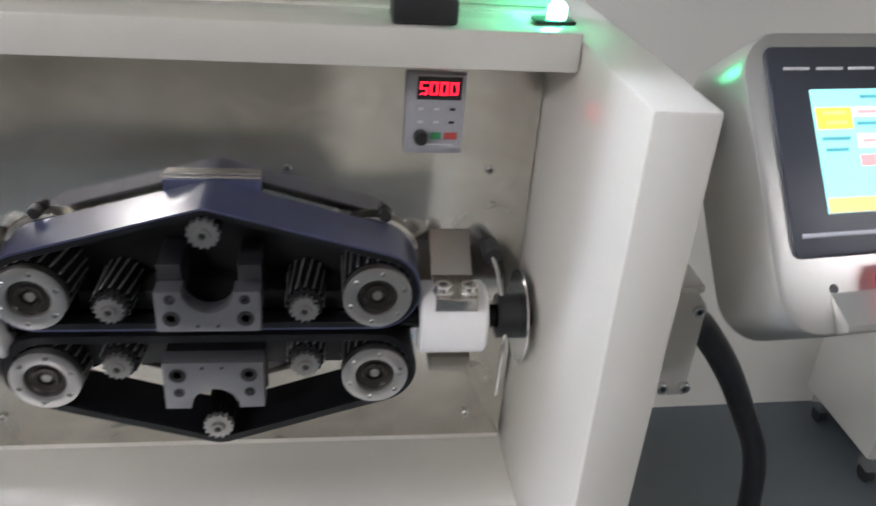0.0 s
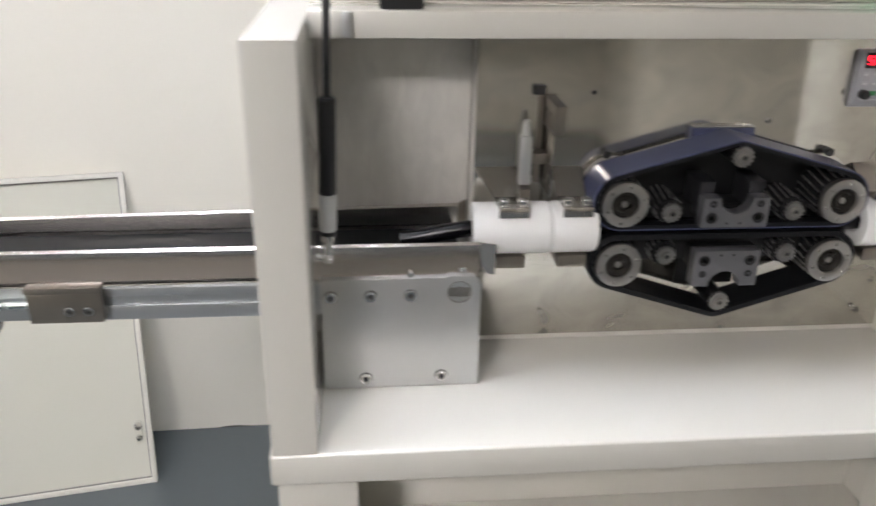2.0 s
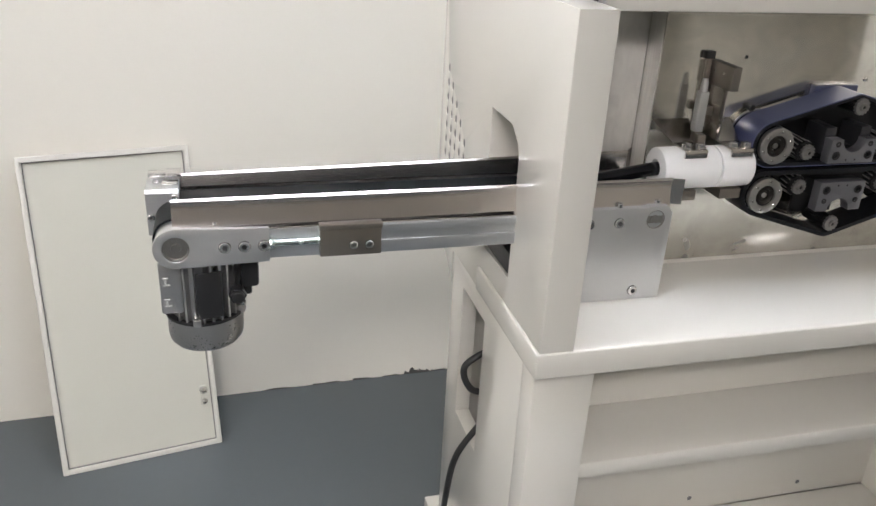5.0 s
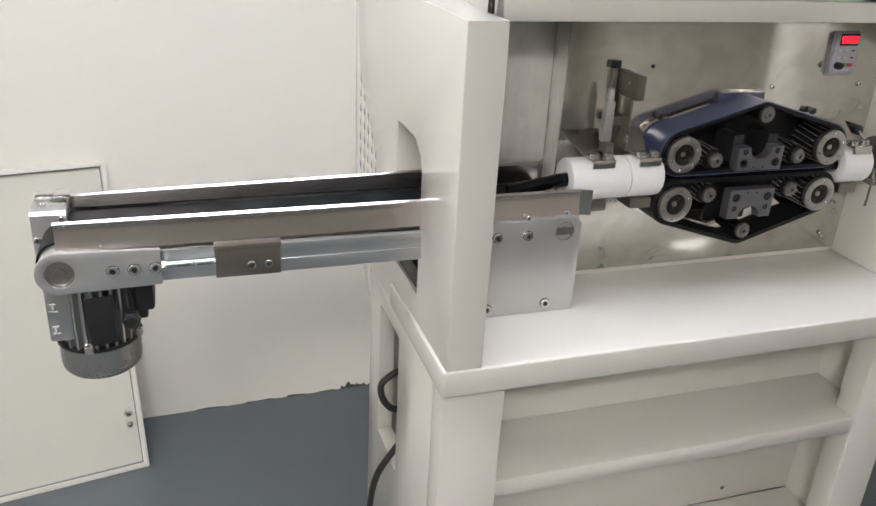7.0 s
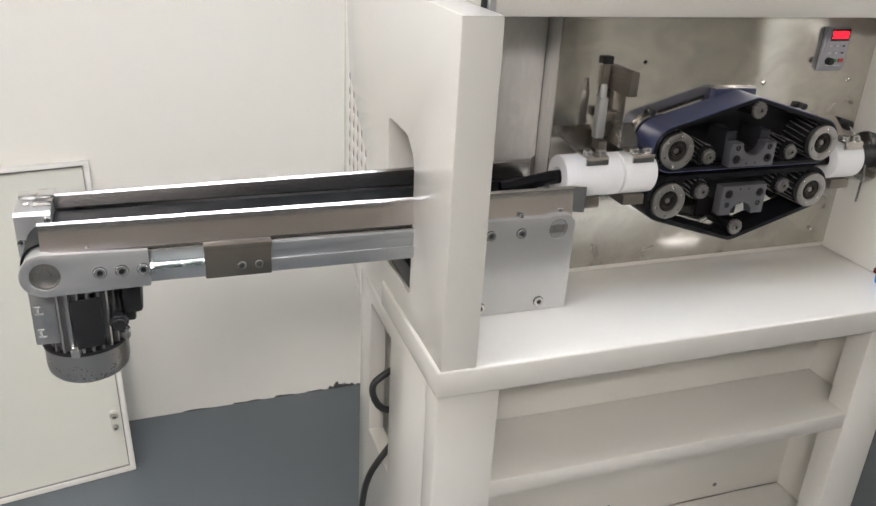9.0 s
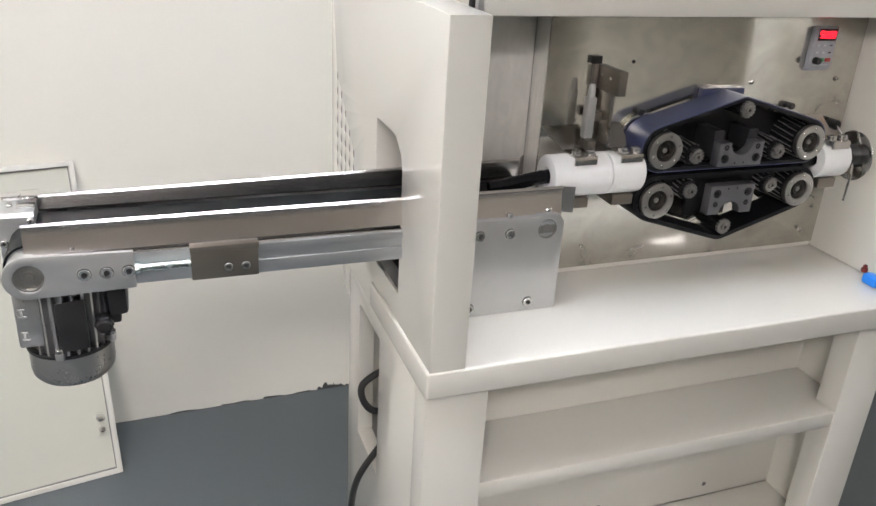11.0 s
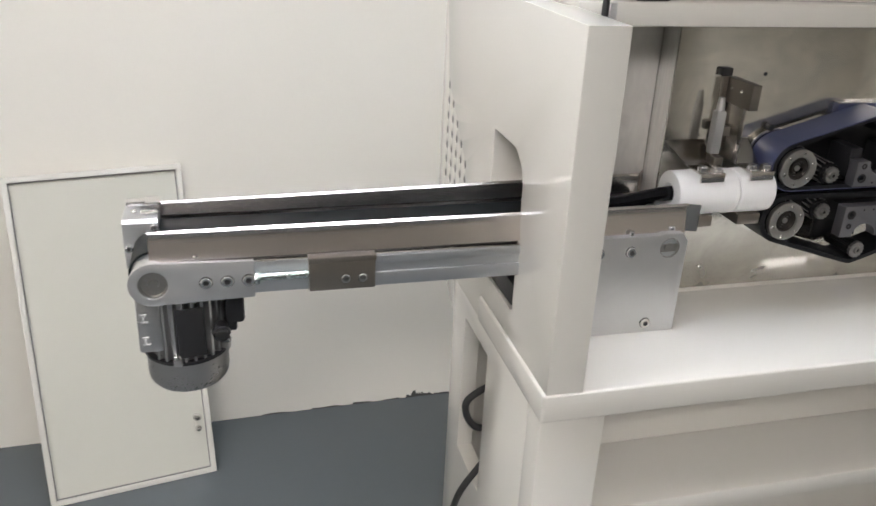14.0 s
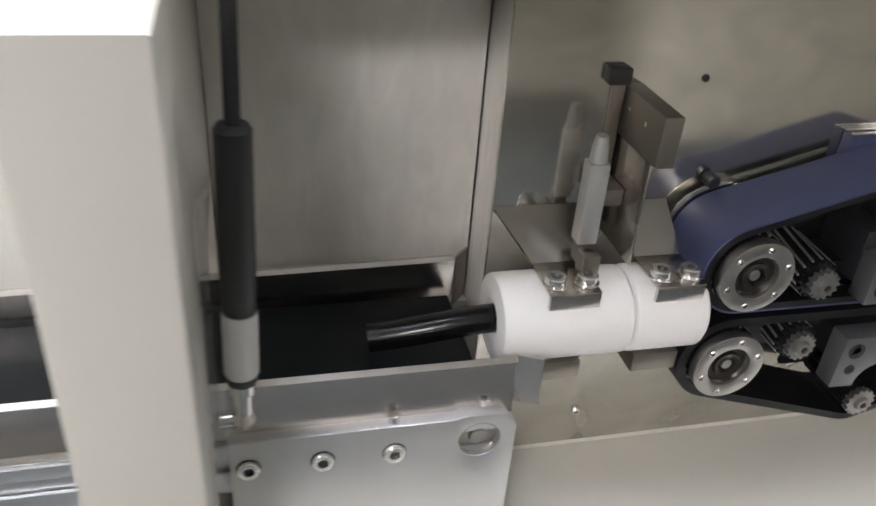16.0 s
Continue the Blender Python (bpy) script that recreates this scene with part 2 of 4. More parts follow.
def bevel_at(bm, x, off):
    """Rounds the sharp edges that lie in the plane at x."""
    edges = [e for e in bm.edges if len(e.link_faces) == 2 and e.calc_face_angle(0) > 1.0 and all(abs(v.co.x - x) < 1e-5 for v in e.verts)]
    bmesh.ops.bevel(bm, geom=edges, offset=off, segments=2, affect="EDGES", profile=0.5)
    return bm


def rounded(x0, x1, y0, y1, r, n=6):
    pts = []
    for cx, cy, a in ((x1 - r, y1 - r, 0), (x0 + r, y1 - r, 90), (x0 + r, y0 + r, 180), (x1 - r, y0 + r, 270)):
        pts += [(cx + r * math.cos(radians(a + 90 * k / n)), cy + r * math.sin(radians(a + 90 * k / n))) for k in range(n + 1)]
    return pts


def circle(cx, cy, r, n=24):
    return [(cx + r * math.cos(2 * math.pi * k / n), cy + r * math.sin(2 * math.pi * k / n)) for k in range(n)]


def sweep(points, r, seg=14, steps=10):
    """A round hose through the points, closed at both ends."""
    p = [Vector(q) for q in points]
    p = [2 * p[0] - p[1]] + p + [2 * p[-1] - p[-2]]
    line = []
    for k in range(1, len(p) - 2):
        for s in range(steps):
            u = s / steps
            line.append(0.5 * (2 * p[k] + (p[k + 1] - p[k - 1]) * u + (2 * p[k - 1] - 5 * p[k] + 4 * p[k + 1] - p[k + 2]) * u * u + (3 * p[k] - p[k - 1] - 3 * p[k + 1] + p[k + 2]) * u ** 3))
    line.append(p[-2])
    bm = bmesh.new()
    side, rings = Vector((0.31, 0.87, 0.38)), []
    for k, c in enumerate(line):
        d = (line[min(k + 1, len(line) - 1)] - line[max(k - 1, 0)]).normalized()
        side = (side - d * side.dot(d)).normalized()
        up = d.cross(side)
        rings.append([bm.verts.new(c + r * (side * math.cos(2 * math.pi * j / seg) + up * math.sin(2 * math.pi * j / seg))) for j in range(seg)])
    for a, c in zip(rings, rings[1:]):
        for j in range(seg):
            bm.faces.new((a[j], a[(j + 1) % seg], c[(j + 1) % seg], c[j]))
    bm.faces.new(rings[0])
    bm.faces.new(rings[-1])
    bmesh.ops.recalc_face_normals(bm, faces=bm.faces[:])
    return bm


def mesh_of(name, bm, material):
    me = bpy.data.meshes.new(name)
    bm.to_mesh(me)
    bm.free()
    me.materials.append(material)
    me.shade_smooth()
    me.set_sharp_from_angle(angle=radians(32))
    return me


def part(name, bm, material, parent, label=""):
    """One mesh under a thing or a part; its vertices are in the world's metres."""
    ob = new(name, mesh_of(name, bm, material))
    ob.parent = parent
    base = Vector(parent.get("base", (0, 0, 0)))
    ob["base"] = tuple(base)
    ob.matrix_parent_inverse = Matrix.Translation(-base) if parent.type == "EMPTY" else Matrix()
    return tagged(ob, label) if label else ob


def thing(name, base, label, category, group=""):
    ob = new(name)
    ob.empty_display_size = 0.05
    ob.location = base
    ob["base"] = tuple(base)
    return tagged(ob, label, category, group)


def solid(name, bm, material, label, category="", kind="", group=""):
    return tagged(new(name, mesh_of(name, bm, material)), label, category, group, kind)


def cap_screw(x, y, z, r=0.0065, h=0.005, axis="-y", parent=None, material=None):
    """A socket cap screw with its head towards the front."""
    s = 0.5 * r
    prof = [(0, 0), (r, 0), (r, h - 0.0008), (r - 0.0008, h), (s, h), (s, h - 0.003), (0, h - 0.003)]
    bm = lathe(prof, (0, 0, 0), "z", 18)
    turn = {"-y": Matrix.Rotation(radians(90), 4, "X"), "z": Matrix(), "x": Matrix.Rotation(radians(90), 4, "Y"), "-x": Matrix.Rotation(radians(-90), 4, "Y")}[axis]
    moved(bm, Matrix.Translation((x, y, z)) @ turn)
    head = part("screw", bm, material or SCREWM, parent)
    # thin black ring stands in for the shade round the screw head
    if r > 0.006 and axis == "-y":
        part("head_shade", moved(lathe([(r * 1.02, 0), (r * 1.11, 0), (r * 1.11, 0.0003), (r * 1.02, 0.0003), (r * 1.02, 0)], (0, 0, 0), "z", 20), Matrix.Translation((x, y, z)) @ turn), BLACK, parent)
    if r > 0.005 and not (parent.parent and parent.parent.parent):
        part("socket", moved(prism(circle(0, 0, s * 0.98, 6), h - 0.0031, h - 0.0022, "xy"), Matrix.Translation((x, y, z)) @ turn), BLACK, parent)
    return head


# ---- room ----
WT = Matrix.Translation((0, 1.878, 0)) @ Matrix.Rotation(radians(1.7), 4, "Z")
tagged(new("wall_north", mesh_of("wall_north", moved(box(-4.6, 4.6, 0, 0.12, FLOOR, CEIL, 0), WT), WALL)), "plain off-white painted wall behind the machine", "wall", kind="structure")
# unseen south walls, stepped so the back plate mirrors a bright right side
solid("wall_south_1", box(0.92, 4.2, -3.97, -3.85, FLOOR, CEIL, 0), WALL, "plain off-white painted wall", "wall", "structure")
solid("wall_south_2", box(0.80, 0.9195, -8.1, -3.85, FLOOR, CEIL, 0), WALL, "plain off-white painted wall", "wall", "structure")
solid("wall_south_3", box(-4.5, 0.9195, -8.22, -8.1005, FLOOR, CEIL, 0), WALL, "plain off-white painted wall", "wall", "structure")
solid("wall_west", box(-4.4, -4.28, -8.1, 1.72, FLOOR, CEIL, 0), WALL, "plain off-white painted wall", "wall", "structure")
solid("wall_east", box(4.2, 4.32, -3.85, 1.97, FLOOR, CEIL, 0), WALL, "plain off-white painted wall", "wall", "structure")
solid("floor", box(-4.6, 4.6, -8.3, 2.2, FLOOR - 0.1, FLOOR, 0), FLOORM, "smooth blue-grey epoxy painted floor", "floor", "structure")
solid("ceiling", box(-4.6, 4.6, -8.3, 2.2, CEIL, CEIL + 0.1, 0), CEILM, "plain white ceiling", "ceiling", "structure")
# the narrow cool strip is added to brighten table and guide lips
for lx, ly, ll, lw in LAMPS + [(-0.80, 0.42, 0.9, 0.085)]:
    lamp = thing("added_ceiling_lamp", (lx, ly, CEIL), "unseen white LED lamp added under the ceiling", "lamp", "ceiling lamps")
    part("housing", box(lx - ll / 2 - 0.02, lx + ll / 2 + 0.02, ly - lw / 2 - 0.015, ly + lw / 2 + 0.015, CEIL - 0.04, CEIL, 0.004), CEILM, lamp)
    part("diffuser", box(lx - ll / 2, lx + ll / 2, ly - lw / 2, ly + lw / 2, CEIL - 0.055, CEIL - 0.0405, 0.004), LEDC if lw < 0.09 else LEDP if lw > 0.5 else LEDW, lamp, "glowing white diffuser")

# flaked paint at the foot of the wall behind the machine
rng = random.Random(4)
foot = bpy.data.objects["wall_north"]
for cx, cw, ch in ((-0.563, 0.012, 0.014), (-0.541, 0.016, 0.026), (-0.522, 0.008, 0.018), (-0.498, 0.018, 0.012), (-0.45, 0.03, 0.007), (-0.62, 0.03, 0.006), (-0.84, 0.05, 0.006), (-0.72, 0.035, 0.007), (-1.0, 0.05, 0.005)):
    edge = [(cx - cw, FLOOR), (cx + cw, FLOOR)] + [(cx + cw * (1 - k / 3) * rng.uniform(0.8, 1.1) - cw * 0.35 * k / 6, FLOOR + ch * rng.uniform(0.35, 1.0)) for k in range(1, 6)]
    part("paint_flake", moved(prism(edge, -0.0015, -0.0003, "xz"), WT), FLAKE, foot, "dark bare patch of flaked paint")

# ---- machine cabinet ----
TOP = 0.908
cab = thing("machine_cabinet", (-0.21, 0.8, FLOOR), "cream powder-coated steel cabinet of a cable stripping machine", "machine")
XL0, XL1, XR0, XR1, YF, ZT = -0.696, -0.641, 0.221, 0.268, 0.497, 1.400
vents = []
for row in range(7):
    for k in range(min(row + 1, 5)):
        vents.append([(1.066 - 0.0315 * k + 0.0068 * math.cos(a), 1.206 - 0.028 * row + 0.0082 * math.sin(a)) for a in [2 * math.pi * j / 10 for j in range(10)]])
slot = [(0.655, 0.955), (0.655, 1.155), (0.664, 1.178), (0.690, 1.197), (0.70, 1.2), (0.795, 1.2), (0.795, 0.955)]
SIDE = [(YF, TOP), (0.803, TOP), (0.803, 0.8625), (0.9655, 0.8625), (0.9655, 0.792), (1.02, 0.836), (1.11, 0.905), (1.11, ZT), (YF, ZT)]
part("side_panel", bevel_at(prism(SIDE, XL0 + 0.0034, XL1, "yz", [slot]), XL1, 0.0015), PAINT, cab, "cream side panel with a cable slot and vent holes")
part("side_skin", bevel_at(prism(SIDE, XL0, XL0 + 0.0034, "yz", [slot] + vents), XL0, 0.0006), PAINT, cab, "outer sheet with vent holes")
# black sheet put behind the vents so that the holes read as dark
part("vent_shade", box(XL0 + 0.0010, XL0 + 0.0013, 0.925, 1.085, 1.02, 1.222, 0), BLACK, cab, "added black sheet for the shade in the vent holes")
part("slot_pad", box(XL0 + 0.004, XL1 - 0.004, 0.662, 0.790, 0.9555, 0.992, 0.003), RUBBER, cab, "black rubber pad in the slot")
part("side_panel", box(XR0, XR1, YF, 1.10, TOP, ZT, 0.003), PAINT, cab, "plain cream side panel")
part("beam", box(XL1 + 0.001, XR0 - 0.001, 0.656, 0.72, 1.375, 1.407, 0.0025), PAINT, cab)
part("top_cover", box(XL1 + 0.001, XR0 - 0.001, 0.7205, 1.099, 1.3955, 1.409, 0.001), PAINT, cab)
part("raised_lid", prism([(0.735, 1.4095), (0.752, 1.4095), (0.538, 1.858), (0.520, 1.850)], XL1 + 0.006, XR0 - 0.006, "yz", (), 0.002), PAINT, cab, "raised cream lid held open by the strut")
part("rear_box", box(XL1 + 0.001, XR0 - 0.001, 0.84, 1.099, TOP, 1.395, 0.002), PAINT, cab)
part("table", box(-0.700, 0.272, YF - 0.001, 0.802, 0.862, TOP - 0.0005, 0.004, 3), PAINT, cab, "cream table plate with folded edge")
part("table_rear", box(-0.640, 0.22, 0.8025, 1.105, 0.866, TOP - 0.001, 0.001), PAINT, cab)
part("back_plate", box(-0.427, XR0 - 0.002, 0.752, 0.756, TOP + 0.010, 1.39, 0.0006), STEEL, cab, "brushed stainless back plate with fingerprints")
part("back_plate_fold", box(-0.427, -0.424, 0.7565, 0.802, TOP + 0.010, 1.39, 0.0006), BAYSTEEL, cab)
part("bay_plate", box(XL1 + 0.001, -0.4285, 0.802, 0.806, TOP + 0.001, 1.39, 0.0006), BAYSTEEL, cab, "brushed stainless plate of the recessed bay")
part("plate_backing", box(-0.423, XR0 - 0.002, 0.757, 0.82, TOP, 1.37, 0), PAINT, cab)
# lower frame
part("leg", box(-0.694, -0.594, 0.510, 0.56, FLOOR, 0.8615, 0.003), PAINT, cab)
part("leg", box(0.127, 0.217, 0.510, 0.56, FLOOR, 0.8615, 0.003), PAINT, cab)
lower = [(0.5605, FLOOR + 0.04), (0.965, FLOOR + 0.04), (0.965, 0.8615), (0.5605, 0.8615)]
win = [(0.752, 0.53), (0.888, 0.53), (0.888, 0.818), (0.752, 0.818)]
part("lower_side_panel", prism(lower, -0.694, -0.664, "yz", [win], 0.0015), PAINT, cab, "lower side panel with a window for cables")
part("lower_side_panel", box(0.187, 0.217, 0.5605, 0.965, FLOOR + 0.04, 0.8615, 0.002), PAINT, cab)
part("inner_wall", box(-0.60, -0.597, 0.56, 0.963, 0.05, 0.8615, 0), PAINT, cab)
part("rear_wall", box(-0.6635, 0.186, 0.958, 0.9645, FLOOR + 0.04, 0.8615, 0.001), PAINT, cab)
part("inner_wall", box(0.178, 0.1865, 0.5605, 1.0, 0.05, 0.8615, 0), PAINT, cab)
part("shelf", box(-0.596, 0.177, 0.512, 0.664, 0.644, 0.677, 0.003), PAINT, cab, "shelf with a folded front edge")
part("shelf_back", box(-0.596, 0.177, 0.6645, 0.67, 0.3825, 0.8615, 0.0005), PAINT, cab)
part("lower_shelf", box(-0.596, 0.177, 0.56, 0.664, 0.36, 0.382, 0.002), PAINT, cab)
part("lower_front", box(-0.5935, 0.1265, 0.535, 0.555, FLOOR + 0.04, 0.36, 0.002), PAINT, cab)
part("rear_post", box(-0.705, -0.665, 0.9655, 1.05, FLOOR, 0.16, 0.002), PAINT, cab)
part("foot", box(-0.71, -0.60, 0.52, 0.60, FLOOR, FLOOR + 0.0395, 0.003), BLACK, cab)
for sx in (-0.252, 0.005):
    part("screw", lathe([(0, 0), (0.005, 0), (0.005, 0.003), (0, 0.004)], (sx, 0.664, 0.413), "y", 14), GUNMETAL, cab)
for sx, sz in ((-0.016, 1.249), (0.177, 1.251), (-0.320, 0.957), (0.177, 0.95)):
    cap_screw(sx, 0.752, sz, 0.0042, 0.003, parent=cab)
part("hole", rod((-0.268, 0.7505, 1.289), "y", 0.003, 0.0012, 0.0001, 14), BLACK, cab)
part("latch_block", box(0.070, 0.121, 0.660, 0.690, 1.4075, 1.428, 0.003), BLACK, cab, "black latch block on the beam")
part("latch_block", box(-0.556, -0.505, 0.660, 0.690, 1.4075, 1.428, 0.003), BLACK, cab, "black latch block on the beam")
part("bracket", box(-0.600, -0.590, 0.645, 0.6555, 1.378, 1.407, 0.001), ALU, cab, "small hinge lug on the beam")

lampg = thing("indicator_lamp", (0.205, 0.69, 1.4075), "glowing green indicator lamp on the beam", "lamp")
part("base", box(0.186, 0.2195, 0.680, 0.6985, 1.4075, 1.4105, 0.001), BLACK, lampg)
part("lens", lathe([(0, 0.0), (0.0075, 0.0), (0.0075, 0.009), (0.005, 0.013), (0, 0.014)], (0.205, 0.6895, 1.4106), "z", 24), LEDG, lampg, "green glowing lens")

# ---- belt conveyor through the slot ----
conv = thing("belt_conveyor", (-0.8, 0.71, TOP), "narrow belt conveyor with stainless guide sheets and aluminium end plates", "conveyor")
ZB = 1.070
# end plates
def end_plate(y0, y1, screws):
    out = [(-1.072, 1.025), (-1.072, 1.0775), (-1.20, 1.0815)] + [(-1.201 + 0.030 * math.cos(radians(a)), 1.0515 + 0.030 * math.sin(radians(a))) for a in range(100, 271, 12)]
    p = part("end_plate", prism(out, y0, y1, "xz", [circle(-1.200, 1.051, 0.0188)], 0.001), ALU, conv, "satin aluminium end plate")
    part("bearing_cap", lathe([(0, 0.0035), (0.0065, 0.0035), (0.0075, 0.0065), (0.0165, 0.0065), (0.0170, 0.001), (0.0185, 0.001), (0.0185, y1 - y0 - 0.0006), (0, y1 - y0 - 0.0006)], (-1.200, y0, 1.051), "y"), BEARM, p)
    for k in range(3 if screws else 0):
        cap_screw(-1.134 + 0.0272 * k, y0, 1.0505, 0.0080, 0.0030, parent=p)
end_plate(0.628, 0.6355, True)
end_plate(0.795, 0.807, False)
part("end_roller", rod((-1.201, 0.636, 1.051), "y", 0.028, 0.158, 0.002, 40), ALU, conv)
# belt: a thin closed loop
bl = [(-0.45, 1.084)] + [(-1.201 + 0.0315 * math.cos(radians(a)), 1.052 + 0.0315 * math.sin(radians(a))) for a in range(90, 271, 12)] + [(-0.45, 1.021)]
bi = [(x, z) for x, z in [(-0.45, 1.081)] + [(-1.201 + 0.0285 * math.cos(radians(a)), 1.052 + 0.0285 * math.sin(radians(a))) for a in range(90, 271, 12)] + [(-0.45, 1.024)]]
part("belt", prism(bl + bi[::-1], 0.664, 0.780, "xz"), CONVBELT, conv, "black conveyor belt")
part("bed", box(-1.16, -0.46, 0.668, 0.776, 1.026, 1.079, 0.001), RAIL, conv)
# rails: an extrusion with two grooves
def rail(y0, y1):
    f = y0
    p = part("rail", box(-1.072, -0.440, f + 0.004, y1, 1.0225, 1.0680, 0.0008), RAIL, conv, "extruded aluminium side rail")
    part("rail_rib", box(-1.0, -0.4425, f, f + 0.0035, 1.0225, 1.0425, 0.001), RAIL, p)
    part("rail_rib", box(-1.0, -0.4425, f + 0.0005, f + 0.0035, 1.0560, 1.0675, 0.001), RAIL, p)
rail(0.641, 0.660)
rail(0.785, 0.797)
# tension block with its threaded rod
tb = part("tension_block", join(box(-1.000, -0.910, 0.627, 0.6405, 1.027, 1.0685, 0.0012), box(-1.001, -0.909, 0.624, 0.6405, 1.0690, 1.0775, 0.0012)), TENS, conv, "bronze-grey steel tension block")
for k in (0, 1):
    cap_screw(-0.951 + 0.0235 * k, 0.627, 1.043, 0.0062, 0.002, parent=tb, material=DISC)
part("tension_rod", rod((-1.075, 0.634, 1.051), "x", 0.0052, 0.078, 0.0008, 20), ZINC, conv, "threaded rod")
part("nut", prism(circle(0, 0, 0.009, 6), -1.0715, -1.065, "yz", b=0.0006), ZINC, conv).location = (0, 0.634, 1.051)
# guide sheets: a wall with a folded lip
def guide(y, lip, z_lip, x0, x1, d, zb, tilt=0.0):
    s = 1 if lip > 0 else -1
    drop = 0.0029 if s < 0 else 0.001
    z_bend = z_lip - 0.010
    bend = [(y + d * (k / 6) ** 1.3, z_bend + (zb - z_bend) * k / 6) for k in range(6, 0, -1)]
    prof = bend + [(y, z_bend), (y, z_lip - 0.003), (y + s * 0.003, z_lip), (y + lip, z_lip - drop), (y + lip, z_lip - drop - 0.0015), (y + s * 0.0035, z_lip - 0.0015), (y + s * 0.0015, z_lip - 0.004), (y + s * 0.0015, z_bend)] + [(u + s * 0.0015, w) for u, w in bend[::-1]]
    bm = prism(prof, x0, x1, "yz")
    for v in bm.verts:
        if v.co.z > 1.09:
            v.co.z += tilt * (v.co.x + 0.70)
    return part("guide_sheet", bm, GUIDEM, conv, "stainless guide sheet with a folded lip")
guide(0.6535, -0.0070, 1.1175, -1.203, -0.6685, -0.0070, 1.0760)
guide(0.6535, -0.0070, 1.1175, -0.668, -0.430, -0.0055, ZB)
guide(0.783, 0.0075, 1.1160, -1.203, -0.445, 0.0055, ZB, 0.016)
part("guide_foot", box(-1.203, -0.43, 0.645, 0.6620, 1.0685, 1.0698, 0.0003), STEELX, conv)
# flared mouth at the inner end
part("mouth", prism([(-0.4295, 0.654), (-0.410, 0.646), (-0.409, 0.6475), (-0.4295, 0.6555)], 1.072, 1.115, "xy"), STEELX, conv, "flared sheet mouth")
part("mouth", prism([(-0.4445, 0.783), (-0.432, 0.797), (-0.4305, 0.796), (-0.4435, 0.7815)], 1.072, 1.122, "xy"), TENS, conv, "flared sheet mouth")
# rear head bracket at the motor end
hb = part("head_bracket", prism([(0.737, 1.028), (0.749, 1.028), (0.749, 1.082), (0.803, 1.082), (0.803, 1.1005), (0.742, 1.0995), (0.737, 1.0945)], -1.2435, -1.196, "yz", (), 0.0008), ALU, conv, "aluminium head bracket with a folded top")
cap_screw(-1.2015, 0.737, 1.0880, 0.0048, 0.003, parent=hb)
cap_screw(-1.2375, 0.737, 1.0580, 0.0055, 0.004, parent=hb)
part("lip_clamp", box(-1.2410, -1.2160, 0.786, 0.802, 1.1010, 1.1095, 0.0015), SCREWM, conv, "bright lip clamp")
part("clamp_bar", join(box(-1.2150, -1.1930, 0.776, 0.802, 1.1060, 1.1120, 0.0015), box(-1.2140, -1.1980, 0.790, 0.801, 1.1008, 1.1062, 0.001)), SCREWM, conv, "bright clamp bar over the guide lip")
part("clamp_strip", box(-1.2200, -1.1965, 0.756, 0.772, 1.1002, 1.1035, 0.0008), CHROME, conv)
cap_screw(-1.2290, 0.768, 1.1003, 0.0045, 0.003, "z", parent=hb)
for gx, gy, gz in ((-1.146, 0.6470, 1.0800),):
    part("screw", lathe([(0, 0), (0.004, 0), (0.003, 0.0025), (0, 0.003)], (gx, gy, gz), "z", 12), CHROME, conv)
# support plate inside the machine
sp = part("support_plate", prism([(-0.638, TOP), (-0.428, TOP), (-0.428, 1.062), (-0.437, 1.0745), (-0.470, 1.0760), (-0.475, 1.0735), (-0.638, 1.0735)], 0.637, 0.649, "xz", [circle(-0.456, 1.051, 0.0165)], 0.001), ALU, conv, "satin aluminium support plate")
part("bearing_cap", lathe([(0, 0.0035), (0.0065, 0.0035), (0.0075, 0.0065), (0.0148, 0.0065), (0.0152, 0.001), (0.0162, 0.001), (0.0162, 0.0105), (0, 0.0105)], (-0.456, 0.637, 1.051), "y"), BEARM, sp)
for sx, sz in ((-0.625, 1.049), (-0.573, 1.049), (-0.521, 1.049), (-0.582, 0.924), (-0.479, 0.925)):
    cap_screw(sx, 0.637, sz, 0.0080, 0.0042, parent=sp)
part("support_plate", box(-0.638, -0.428, 0.790, 0.7995, TOP, 1.07, 0.001), ALU, conv)
part("support_foot", box(-0.636, -0.440, 0.6495, 0.70, TOP, TOP + 0.012, 0.001), ALU, conv)
cap_screw(-0.452, 0.650, 1.0765, 0.006, 0.006, "z", parent=sp)
cap_screw(-0.521, 0.643, 1.0737, 0.0042, 0.007, "z", parent=sp)
# geared motor hanging under the end plates
MX, MY = -1.170, 0.712
motor = part("motor", join(lathe([(0, 0.905), (0.044, 0.905), (0.044, 1.018), (0, 1.018)], (MX, MY, 0), "z", 40), box(MX - 0.06, MX - 0.028, MY - 0.045, MY + 0.03, 0.93, 1.015, 0.003)), MOTORM, conv, "grey finned electric motor")
